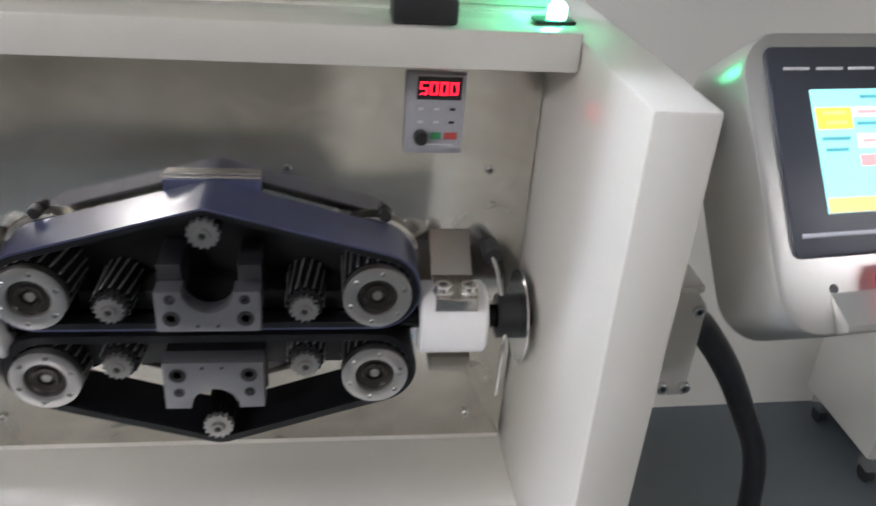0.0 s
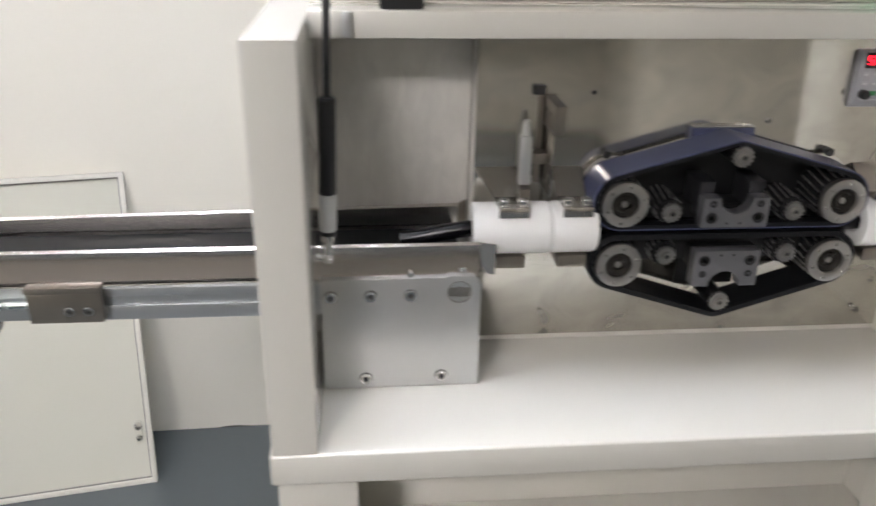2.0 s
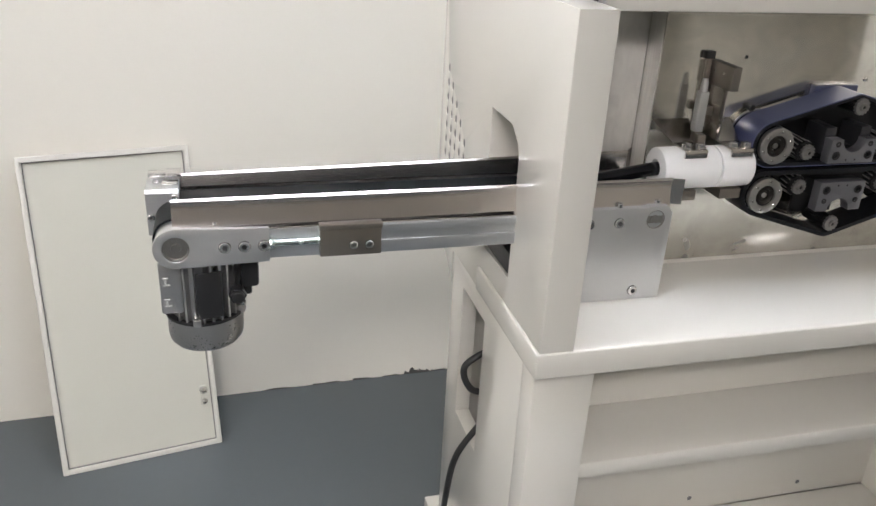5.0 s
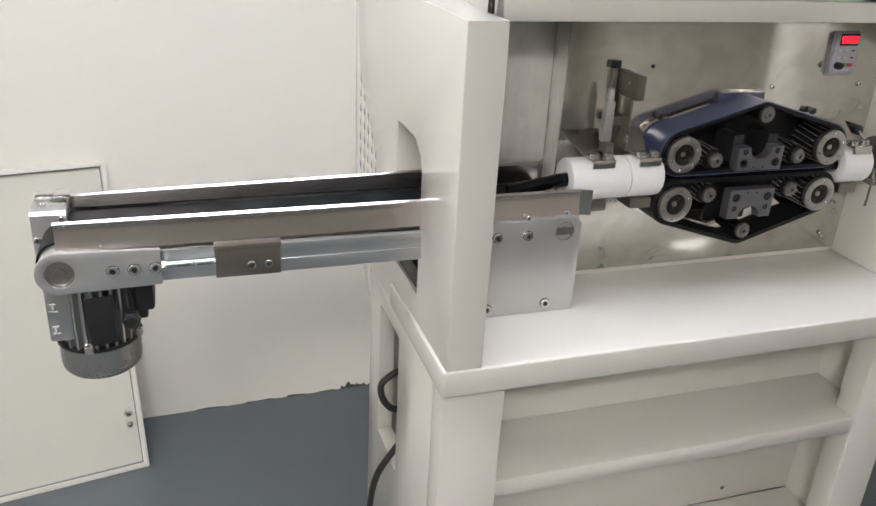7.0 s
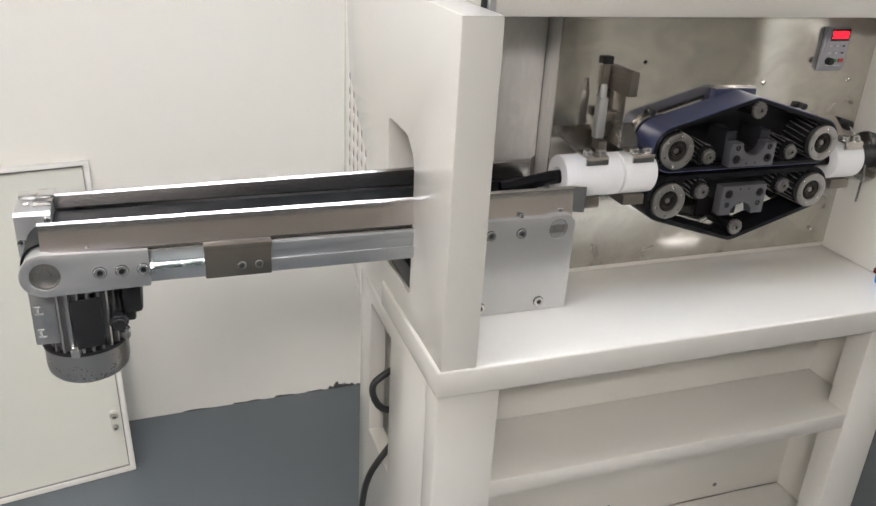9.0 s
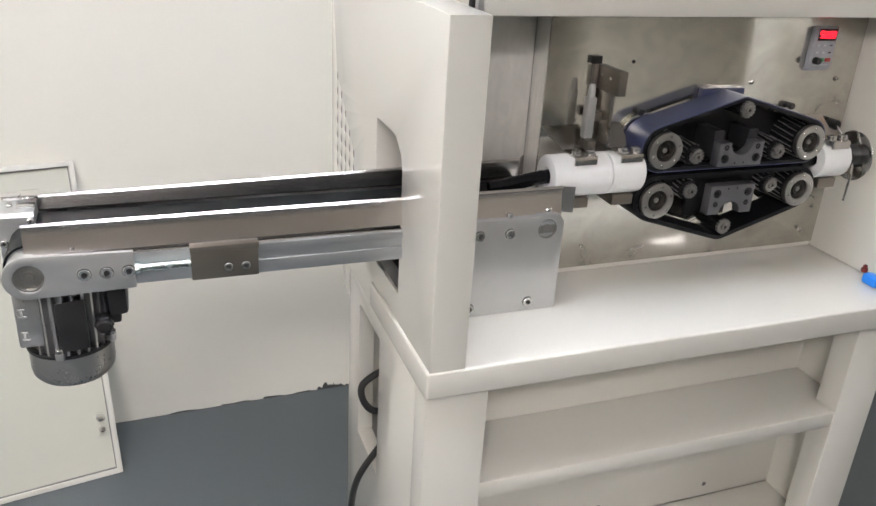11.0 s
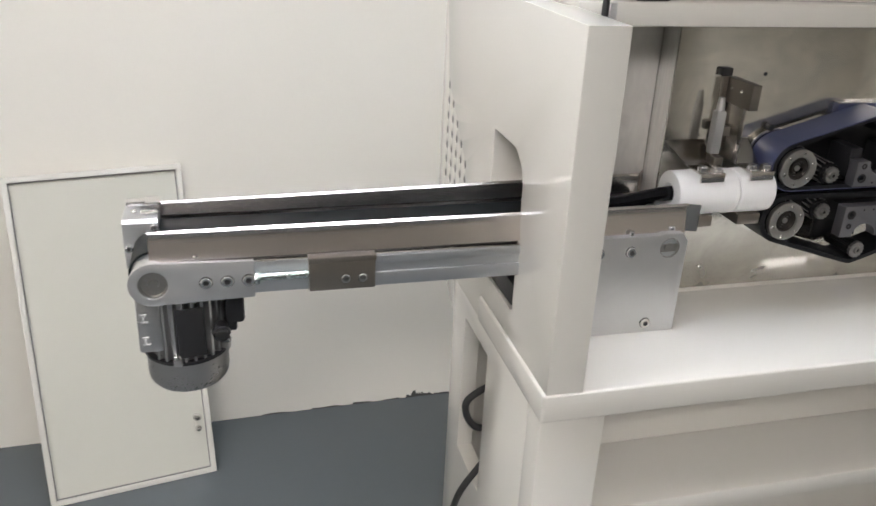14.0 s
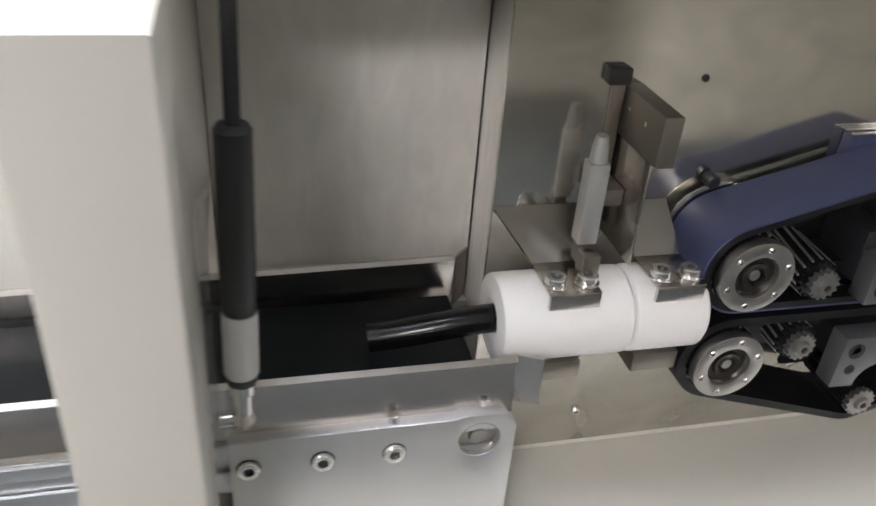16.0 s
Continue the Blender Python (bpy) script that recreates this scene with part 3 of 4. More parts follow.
for k in range(26):
    a = 2 * math.pi * (k + 0.5) / 26
    if 140 < math.degrees(a) < 215:
        continue
    fin = box(0.040, 0.0560, -0.0018, 0.0018, 0.912, 1.012, 0.0004, 1)
    part("fin", moved(fin, Matrix.Translation((MX, MY, 0)) @ Matrix.Rotation(a, 4, "Z")), MOTORM, motor)
part("fan_cover", lathe([(0, 0.8615), (0.040, 0.8615), (0.050, 0.864), (0.0555, 0.871), (0.0570, 0.880), (0.0570, 0.912), (0.0545, 0.914), (0.0545, 0.9118), (0, 0.9118)], (MX, MY, 0), "z", 48), COVERM, motor, "round grey fan cover")
part("gasket", lathe([(0.05, 0.9122), (0.0592, 0.9122), (0.0592, 0.9162), (0.05, 0.9162), (0.05, 0.9122)], (MX, MY, 0), "z", 48), RUBBER, motor, "black gasket ring")
part("flange", lathe([(0, 1.0122), (0.056, 1.0122), (0.057, 1.014), (0.057, 1.019), (0, 1.0195)], (MX, MY, 0), "z", 40), MOTORM, motor)
for a in (-100, -20, 60, 160):
    part("ear", moved(box(0.050, 0.064, -0.006, 0.006, 0.913, 0.925, 0.002), Matrix.Translation((MX, MY, 0)) @ Matrix.Rotation(radians(a), 4, "Z")), MOTORM, motor)
    part("screw", moved(rod((0.0605, 0, 0.925), "z", 0.0052, 0.006, 0.0006, 12), Matrix.Translation((MX, MY, 0)) @ Matrix.Rotation(radians(a), 4, "Z")), SCREWM, motor)
part("name_plate", moved(box(0.0545, 0.0570, -0.019, 0.019, 0.924, 0.999, 0.0005), Matrix.Translation((MX, MY, 0)) @ Matrix.Rotation(radians(-80), 4, "Z")), BLACK, motor, "dark name plate")
part("terminal_box", join(box(MX + 0.056, MX + 0.083, MY - 0.04, MY + 0.03, 0.962, 1.018, 0.006), box(MX + 0.054, MX + 0.072, MY - 0.03, MY + 0.02, 0.945, 0.963, 0.004)), BLACK, motor, "black terminal box")
part("cable_gland", join(rod((MX + 0.050, MY - 0.064, 0.958), "y", 0.010, 0.03, 0.002), rod((MX + 0.050, MY - 0.058, 0.958), "y", 0.013, 0.012, 0.001, 6)), BLACK, motor)
for lz in (0.950, 0.985):
    part("plate_mark", join(box(MX - 0.055, MX - 0.047, MY - 0.0462, MY - 0.0452, lz + 0.003, lz + 0.0055, 0.0002), box(MX - 0.053, MX - 0.050, MY - 0.0462, MY - 0.0452, lz - 0.006, lz + 0.0035, 0.0002), box(MX - 0.055, MX - 0.045, MY - 0.0462, MY - 0.0452, lz - 0.008, lz - 0.0055, 0.0002)), LIGHTP, motor)
part("gear_head", box(-1.226, -1.10, 0.665, 0.778, 1.0196, 1.0205, 0.0003), ALU, conv)

# ---- caterpillar feeders ----
def tangent_hull(circles, n=20):
    """The outline of a belt round circles, given in order (counter-clockwise) as x, z, r."""
    pts = []
    m = len(circles)
    for k in range(m):
        (x0, z0, r0), (x1, z1, r1), (x2, z2, r2) = circles[k - 1], circles[k], circles[(k + 1) % m]
        def normal(ax, az, ar, bx, bz, br):
            d = math.hypot(bx - ax, bz - az)
            th = math.atan2(bz - az, bx - ax)
            return th - math.pi / 2 + math.asin((ar - br) / d) * 1
        a0, a1 = normal(x0, z0, r0, x1, z1, r1), normal(x1, z1, r1, x2, z2, r2)
        while a1 < a0:
            a1 += 2 * math.pi
        steps = max(3, int(n * (a1 - a0) / math.pi))
        pts += [(x1 + r1 * math.cos(a0 + (a1 - a0) * s / steps), z1 + r1 * math.sin(a0 + (a1 - a0) * s / steps)) for s in range(steps + 1)]
    return pts


def gear(x, z, r, y0, y1, teeth, depth, name, material, parent, label=""):
    out = []
    for k in range(teeth * 4):
        a = 2 * math.pi * k / (teeth * 4)
        rr = r if k % 4 in (0, 1) else r - depth
        out.append((x + rr * math.cos(a), z + rr * math.sin(a)))
    return part(name, prism(out, y0, y1, "xz"), material, parent, label)


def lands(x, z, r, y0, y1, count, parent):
    """Bright tooth edges, slightly skewed along the roller; one mesh shared by all of a roller."""
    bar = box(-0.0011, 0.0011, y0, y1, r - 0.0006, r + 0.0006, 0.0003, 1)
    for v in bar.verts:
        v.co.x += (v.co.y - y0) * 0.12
    first = part("tooth", bar, LANDM, parent, "bright tooth edge")
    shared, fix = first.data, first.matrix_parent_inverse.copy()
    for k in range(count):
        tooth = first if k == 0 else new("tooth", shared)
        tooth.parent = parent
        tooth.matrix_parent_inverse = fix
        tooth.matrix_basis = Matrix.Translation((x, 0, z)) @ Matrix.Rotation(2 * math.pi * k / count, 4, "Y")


def feeder(zw, za, sign, label):
    """sign 1: the apex is above; -1: below."""
    th = thing("belt_feeder", (-0.084, 0.75, zw), label, "feeder", "belt feeders")
    y0, y1 = 0.678, 0.738
    ra = 0.017 if sign > 0 else 0.026
    cs = [(-0.235, zw, 0.041), (0.067, zw, 0.041), (-0.084, za, ra + 0.003)]
    ci = [(-0.235, zw, 0.033), (0.067, zw, 0.033), (-0.084, za, ra - 0.004)]
    if sign < 0:
        cs, ci = [cs[0], cs[2], cs[1]], [ci[0], ci[2], ci[1]]
    o, i = tangent_hull(cs), tangent_hull(ci)
    mid = tangent_hull([(x, z, r - 0.002) for x, z, r in cs])
    belt = part("belt", prism(mid, y0, y1, "xz", [i], 0), BELT, th, "wide black feed belt")
    part("belt_cover", prism(o, y0, y1, "xz", [[(x, z) for x, z in tangent_hull([(x, z, r - 0.0019) for x, z, r in cs])]], 0), COVER if sign > 0 else BELT, belt, "dark navy belt cover" if sign > 0 else "")
    for x in (-0.235, 0.067):
        w = gear(x, zw, 0.0315, 0.677, 0.737, 30, 0.0026, "pulley", DARKINNER, th, "toothed belt pulley with bright flange")
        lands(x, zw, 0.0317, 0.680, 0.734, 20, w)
        part("flange", prism(circle(x, zw, 0.0315, 40), 0.667, 0.6765, "xz", [circle(x, zw, 0.0187)], 0.0008), DISC, w)
        part("rear_flange", prism(circle(x, zw, 0.0455, 48), 0.7412, 0.7432, "xz", (), 0.0005), CHROME, w)
        part("hub", lathe([(0, 0.007), (0.007, 0.007), (0.008, 0.0035), (0.0115, 0.003), (0.0125, 0.0055), (0.0170, 0.0055), (0.0186, 0.0035), (0.0186, 0.0095), (0, 0.0095)], (x, 0.667, zw), "y", 30), HUBM, w)
        part("bore", rod((x, 0.6705, zw), "y", 0.0045, 0.0034, 0.0006, 16), BEARM, w)
        for k in range(6):
            a = radians(60 * k + 20)
            cap_screw(x + 0.0256 * math.cos(a), 0.667, zw + 0.0256 * math.sin(a), 0.0026, 0.0012, parent=w)
        part("shaft", rod((x, 0.7434, zw), "y", 0.012, 0.0085, 0.0005), CHROME, w)
        if sign > 0:
            part("stud", rod((x + (0.010 if x > 0 else -0.010), 0.738, 1.2050), "y", 0.0058, 0.0135, 0.0012), BLACK, w, "black socket screw")
    if sign > 0:
        # added dark sheet: stands in for the shade seen through the loop
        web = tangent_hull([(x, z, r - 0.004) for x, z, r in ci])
        part("loop_shade", prism(web, 0.7385, 0.7405, "xz"), DARKINNER, th, "added dark sheet for the shade inside the belt loop")
        part("pressure_bar", box(-0.205, 0.037, 0.700, 0.737, zw - 0.0315, zw - 0.012, 0.001), DARKINNER, th)
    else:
        part("pressure_bar", box(-0.205, 0.037, 0.700, 0.7385, zw - 0.006, zw + 0.0315, 0.001), DARKINNER, th)
    # small toothed rollers
    zr = zw - 0.013 if sign > 0 else zw + 0.013
    for x, z, L in ((-0.170, zr, 0.06), (0.001, zr, 0.06), (-0.084, za, 0.05)):
        r = gear(x, z, 0.0135 if z != za else 0.0145, 0.668, 0.674, 14, 0.0022, "toothed_roller", DRUM, th, "small toothed roller")
        part("cap", lathe([(0, 0.002), (0.0028, 0.002), (0.0034, -0.0008), (0.0062, -0.0008), (0.0072, 0.003), (0, 0.004)], (x, 0.6645, z), "y", 24), BEARM, r)
        part("cap_bore", rod((x, 0.6652, z), "y", 0.0031, 0.0014, 0.0002, 12), BLACK, r)
        gear(x, z, 0.0175 if z != za else 0.0135, 0.677, 0.735, 18, 0.003, "drum", DARKINNER, r)
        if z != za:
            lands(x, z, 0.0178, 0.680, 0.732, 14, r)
        part("shaft", rod((x, 0.735, z), "y", 0.005, 0.017, 0.0005, 16), CHROME, r)
    # U-shaped bearing bracket
    s = sign
    zb = zw - 0.033 if s > 0 else zw + 0.020
    arm = 0.042 if s > 0 else -0.053
    arc = [(-0.084 + 0.0225 * math.cos(a), zb + arm - s * 0.0225 * math.sin(a)) for a in [math.pi * k / 12 for k in range(13)]]
    u = [(-0.130, zb), (-0.130, zb + arm), (-0.1065, zb + arm)] + [(x, z) for x, z in arc[::-1]] + [(-0.0615, zb + arm), (-0.038, zb + arm), (-0.038, zb)]
    br = part("bearing_bracket", prism(u, 0.664, 0.684, "xz", (), 0.0009), GUNMETAL, th, "grey U-shaped bearing bracket")
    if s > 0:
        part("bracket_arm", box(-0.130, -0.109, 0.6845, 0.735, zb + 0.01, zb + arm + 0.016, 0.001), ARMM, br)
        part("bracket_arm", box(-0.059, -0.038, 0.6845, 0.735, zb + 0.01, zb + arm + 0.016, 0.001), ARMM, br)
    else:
        part("bracket_arm", box(-0.130, -0.038, 0.6845, 0.735, zb - 0.030, zb - 0.001, 0.001), DARKINNER, br)
        part("bracket_web", box(-0.128, -0.040, 0.729, 0.735, zb - 0.080, zb - 0.0305, 0.001), DARKINNER, br)
    for x in (-0.1165, -0.0515):
        part("screw", lathe([(0, 0.0), (0.004, 0.0), (0.0046, -0.0008), (0.0078, -0.0008), (0.0078, 0.002), (0, 0.002)], (x, 0.664, zb + s * 0.014), "y", 20), BLACK, br)
        part("screw", lathe([(0, 0.0), (0.002, 0.0), (0.0026, -0.0006), (0.005, -0.0006), (0.005, 0.002), (0, 0.002)], (x, 0.664, zb + s * 0.034), "y", 16), BLACK, br)
    for x in (-0.094, -0.076):
        part("hole", rod((x, 0.6636, zb + s * 0.006), "y", 0.0018, 0.0008, 0.0001, 10), BLACK, br)
    return th


up = feeder(1.158, 1.222, 1, "upper caterpillar belt feeder with toothed rollers and bright pulley flanges")
part("mount", box(-0.128, -0.040, 0.7385, 0.7515, 1.212, 1.2415, 0.001), COVER, up, "navy mounting block at the back plate")
# two bright strips stand in for lamp highlights on the block's edges
for my in (0.7388, 0.7470):
    part("mount_glint", box(-0.128, -0.040, my, my + 0.0042, 1.2418, 1.2444, 0.0008), SCREWM, up, "added bright strip for the highlight on the mounting block's edge")
feeder(1.070, 1.010, -1, "lower caterpillar belt feeder with toothed rollers and bright pulley flanges")

# ---- white cable guides ----
GY, GZ, GR = 0.700, 1.1165, 0.0355
def cable_guide(x0, x1, label):
    g = thing("cable_guide", ((x0 + x1) / 2, GY, GZ), label, "guide", "white cable guides")
    prof = [(0.013, x0 + 0.006), (0.016, x0), (GR - 0.004, x0), (GR - 0.001, x0 + 0.001), (GR, x0 + 0.004), (GR, x1 - 0.003), (GR - 0.003, x1), (0.013, x1), (0.013, x0 + 0.006)]
    part("sleeve", lathe(prof, (0, GY, GZ), "x", 48), NYLON, g, "white nylon sleeve")
    xm = (x0 + x1) / 2
    w = 0.020
    zc = GZ + GR
    part("clamp_plate", join(box(xm - w, xm + w, GY - 0.030, GY + 0.012, zc + 0.001, zc + 0.004, 0.0006), box(xm - w, xm + w, GY - 0.032, GY - 0.028, zc - 0.010, zc + 0.0038, 0.0006)), STEELX, g, "bent steel clamp plate")
    flare = 0.012 if x1 - x0 > 0.1 else 0.0
    arm_ = prism([(xm - w, GY + 0.0125), (xm + w, GY + 0.0125), (xm + w + flare / 2, 0.7515), (xm - w - 2 * flare, 0.7515)], 0, 0.002, "xy")
    for v in arm_.verts:
        v.co.z += zc + 0.002 + 0.030 * (v.co.y - GY - 0.0125) / 0.039
    part("clamp_arm", arm_, STEELX, g)
    part("rest", box(xm - w, xm + w, GY - 0.020, 0.7515, GZ - GR - 0.017, GZ - GR + 0.0008, 0.0012), TENS, g, "metal rest under the sleeve")
    for dx in (-0.0125, 0.0125):
        part("washer", rod((xm + dx, GY - 0.018, zc + 0.0041), "z", 0.0098, 0.0014, 0.0003, 20), CHROME, g)
        cap_screw(xm + dx, GY - 0.018, zc + 0.0055, 0.0082, 0.0065, "z", parent=g)
    return g
cable_guide(-0.436, -0.330, "long white nylon cable guide sleeve with steel clamp")
cable_guide(-0.3285, -0.266, "short white nylon cable guide sleeve with steel clamp")
cable_guide(0.109, 0.174, "white nylon cable guide sleeve at the machine outlet")

cable = solid("cable", sweep([(-0.530, 0.712, 1.0975), (-0.505, 0.709, 1.1015), (-0.462, 0.703, 1.1115), (-0.42, GY, GZ), (-0.30, GY, GZ), (0.0, GY, 1.114), (0.10, GY, GZ), (0.2, GY, GZ)], 0.0115, 20), GLOSSB, "thick glossy black cable lying in the guide sleeves", "cable")

# outlet ring in the side panel
ring = thing("outlet_ring", (0.213, GY, GZ), "thin steel outlet ring with black bush", "ring")
part("disc", lathe([(0.014, 0), (0.046, 0), (0.047, 0.001), (0.046, 0.002), (0.014, 0.002), (0.014, 0)], (0.208, GY, GZ), "x", 48), CHROME, ring)
part("bush", lathe([(0.0125, 0), (0.022, 0), (0.022, 0.022), (0.0125, 0.022), (0.0125, 0)], (0.187, GY, GZ), "x", 32), BLACK, ring)
part("stem", rod((0.216, GY, GZ), "x", 0.013, 0.005, 0.0005), BLACK, ring)
arm = thing("sensor_lever", (0.185, 0.74, 1.175), "black knob with thin steel lever at the outlet", "lever")
part("knob", rod((0.184, 0.728, 1.168), "y", 0.0095, 0.0235, 0.002), BLACK, arm)
part("lever", sweep([(0.184, 0.729, 1.166), (0.189, 0.716, 1.152), (0.194, 0.692, 1.122), (0.194, 0.680, 1.100), (0.193, 0.678, 1.060), (0.192, 0.678, 1.035)], 0.0024, 10), CHROME, arm)

# ---- knife bracket over the long guide ----
kn = thing("sensor_bracket", (-0.34, 0.72, 1.16), "bent stainless sensor bracket with a slim cylinder", "bracket")
# dark bar stands in for the line between the sheet and its reflection
part("post", box(-0.3450, -0.3365, 0.7440, 0.7515, 1.165, 1.2885, 0.001), TENS, kn, "narrow dark bar for the sheet's edge at the back plate")
part("cap", box(-0.3530, -0.3360, 0.738, 0.7515, 1.289, 1.3015, 0.001), BLACK, kn, "black top cap")
part("cheek", box(-0.335, -0.320, 0.682, 0.7515, 1.248, 1.2865, 0.001), TENS, kn, "dark steel arm block")
part("sheet", box(-0.3345, -0.3325, 0.690, 0.7515, 1.163, 1.2475, 0.0005), STEELX, kn, "stainless side sheet")
part("cylinder", box(-0.3735, -0.3575, 0.702, 0.717, 1.176, 1.243, 0.002), ALU, kn, "satin slim cylinder body")
part("piston", lathe([(0, 0), (0.0068, 0), (0.0060, 0.012), (0.0045, 0.020), (0, 0.021)], (-0.3655, 0.7095, 1.2432), "z", 18), ALU, kn)
part("side_clip", box(-0.3570, -0.3550, 0.704, 0.714, 1.182, 1.188, 0.0005), CHROME, kn)
part("holder", box(-0.3565, -0.3350, 0.7180, 0.7435, 1.200, 1.214, 0.001), TENS, kn)
part("fork", join(box(-0.374, -0.360, 0.686, 0.700, 1.1595, 1.1755, 0.001), box(-0.372, -0.361, 0.692, 0.714, 1.160, 1.1755, 0.001)), TENS, kn)
for sy in (0.735, 0.708):
    cap_screw(-0.335, sy, 1.272, 0.0025, 0.0012, "-x", parent=kn)

# ---- gas strut ----
st = thing("gas_strut", (-0.626, 0.612, 1.105), "black gas strut holding the raised cover", "strut")
def along(p, q, prof, seg=28):
    p, q = Vector(p), Vector(q)
    m = Matrix.Translation(p) @ (q - p).to_track_quat("Z", "Y").to_matrix().to_4x4()
    return moved(lathe(prof, (0, 0, 0), "z", seg), m)
SB, ST_ = (-0.625, 0.618, 1.115), (-0.610, 0.632, 1.61)
part("tube", along(SB, ST_, [(0, 0.083), (0.0095, 0.083), (0.0105, 0.085), (0.0105, 0.197), (0.0085, 0.20), (0, 0.20)]), BLACK, st, "black strut tube")
part("rod", along(SB, ST_, [(0, 0.20), (0.0045, 0.20), (0.0045, 0.493), (0, 0.493)]), BLACK, st)
part("sleeve", along(SB, ST_, [(0, 0.036), (0.0095, 0.036), (0.0108, 0.038), (0.0108, 0.0825), (0, 0.0825)]), LABEL, st, "silver sleeve with a small label")
part("end_fitting", along(SB, ST_, [(0, 0), (0.006, 0), (0.006, 0.020), (0.008, 0.022), (0.008, 0.0300), (0, 0.0300)]), CHROME, st)
part("ball_joint", lathe([(0, -0.008), (0.005, -0.007), (0.0085, 0), (0.005, 0.007), (0, 0.008)], SB, "z", 24), CHROME, st)
part("pivot", rod((-0.640, 0.618, 1.115), "x", 0.005, 0.012, 0.0005), CHROME, st)
part("collar", along(SB, ST_, [(0, 0.0302), (0.0092, 0.0302), (0.0098, 0.032), (0.0098, 0.0358), (0, 0.0358)]), BLACK, st, "black collar")
tilt = (Vector(ST_) - Vector(SB)).to_track_quat("Z", "Y").to_matrix().to_4x4()
for z0, z1, u in ((0.042, 0.047, 0.0045), (0.050, 0.066, 0.0006), (0.071, 0.0735, 0.0045), (0.0755, 0.0775, 0.003)):
    print_bar = prism([(0.0110 * math.cos(a), 0.0110 * math.sin(a)) for a in [u / 0.011 * k / 4 for k in range(-4, 5)]] + [(0.0102 * math.cos(a), 0.0102 * math.sin(a)) for a in [u / 0.011 * k / 4 for k in range(4, -5, -1)]], z0, z1, "xy")
    part("label_print", moved(print_bar, Matrix.Translation(SB) @ tilt @ Matrix.Rotation(radians(-70), 4, "Z")), SEALM, st)

# ---- inverter keypad ----
kp = thing("inverter_keypad", (0.12, 0.75, 1.27), "grey inverter keypad with red digits on the back plate", "keypad")
K0, K1 = 0.0930, 0.1455
part("plate", box(K0 - 0.001, K1 + 0.001, 0.7485, 0.7518, 1.268, 1.347, 0.001), GREY, kp)
part("face", box(K0, K1, 0.7425, 0.7484, 1.2725, 1.346, 0.002), GREY, kp, "grey plastic keypad face")
part("display", box(K0 + 0.008, K1 - 0.004, 0.7410, 0.7424, 1.3225, 1.3435, 0.0004), BLACK, kp, "black display window")
SEG = {"5": "acdfg", "0": "abcdef"}
def digit(ch, x, z, w, h, y):
    t = 0.0011
    seg = {"a": (x, x + w, z + h - t, z + h), "g": (x, x + w, z + h / 2 - t / 2, z + h / 2 + t / 2), "d": (x, x + w, z, z + t),
           "b": (x + w - t, x + w, z + h / 2, z + h), "c": (x + w - t, x + w, z, z + h / 2), "f": (x, x + t, z + h / 2, z + h), "e": (x, x + t, z, z + h / 2)}
    return join(*[box(seg[s][0], seg[s][1], y, y + 0.0004, seg[s][2], seg[s][3], 0) for s in SEG[ch]])
for k, ch in enumerate("5000"):
    part("digit", digit(ch, K0 + 0.0105 + 0.0092 * k, 1.3275, 0.0066, 0.0115, 0.7404), LEDR, kp, "glowing red digit")
for r, z in enumerate((1.314, 1.3015)):
    for c in range(3):
        part("key", box(K0 + 0.007 + 0.0145 * c, K0 + 0.017 + 0.0145 * c, 0.7413, 0.7426, z - 0.003, z + 0.003, 0.0006), GREY, kp)
        part("print", box(K0 + 0.0095 + 0.0145 * c, K0 + 0.0145 + 0.0145 * c, 0.7409, 0.7414, z - 0.0012, z + 0.0012, 0), BLACK if c == 2 else LIGHTP, kp)
part("knob", lathe([(0, -0.011), (0.0055, -0.011), (0.0065, -0.009), (0.0065, 0), (0, 0)], (K0 + 0.013, 0.7425, 1.2875), "y", 24), BLACK, kp, "black turning knob")
part("key", box(K0 + 0.0225, K0 + 0.032, 0.7407, 0.7426, 1.285, 1.2915, 0.0006), GREENP, kp, "green start key")
part("key", box(K0 + 0.035, K0 + 0.047, 0.7407, 0.7426, 1.285, 1.2915, 0.0006), REDK, kp, "red stop key")
part("print", box(K0 + 0.010, K0 + 0.044, 0.7421, 0.7426, 1.2785, 1.2800, 0), LIGHTP, kp)

# ---- control panel beside the machine ----
hm = thing("control_panel", (0.40, 0.58, 1.2), "stainless control panel housing with a lit touch screen", "control panel")
HT = Matrix.Translation((0.356, 0.561, 1.395)) @ Matrix.Rotation(radians(8), 4, "Z") @ Matrix.Rotation(radians(-37), 4, "X")
def hpart(name, bm, material, parent, label=""):
    return part(name, moved(bm, HT), material, parent, label)
body = hpart("housing", prism(rounded(-0.047, 0.205, -0.172, 0.046, 0.035), 0.0, 0.075, "xz", (), 0.006), HMISTEEL, hm, "stainless housing with rounded corners")
hpart("bezel", prism(rounded(-0.030, 0.178, -0.118, 0.032, 0.006), -0.004, -0.0005, "xz", (), 0.001), DARKGREY, hm, "dark screen bezel")
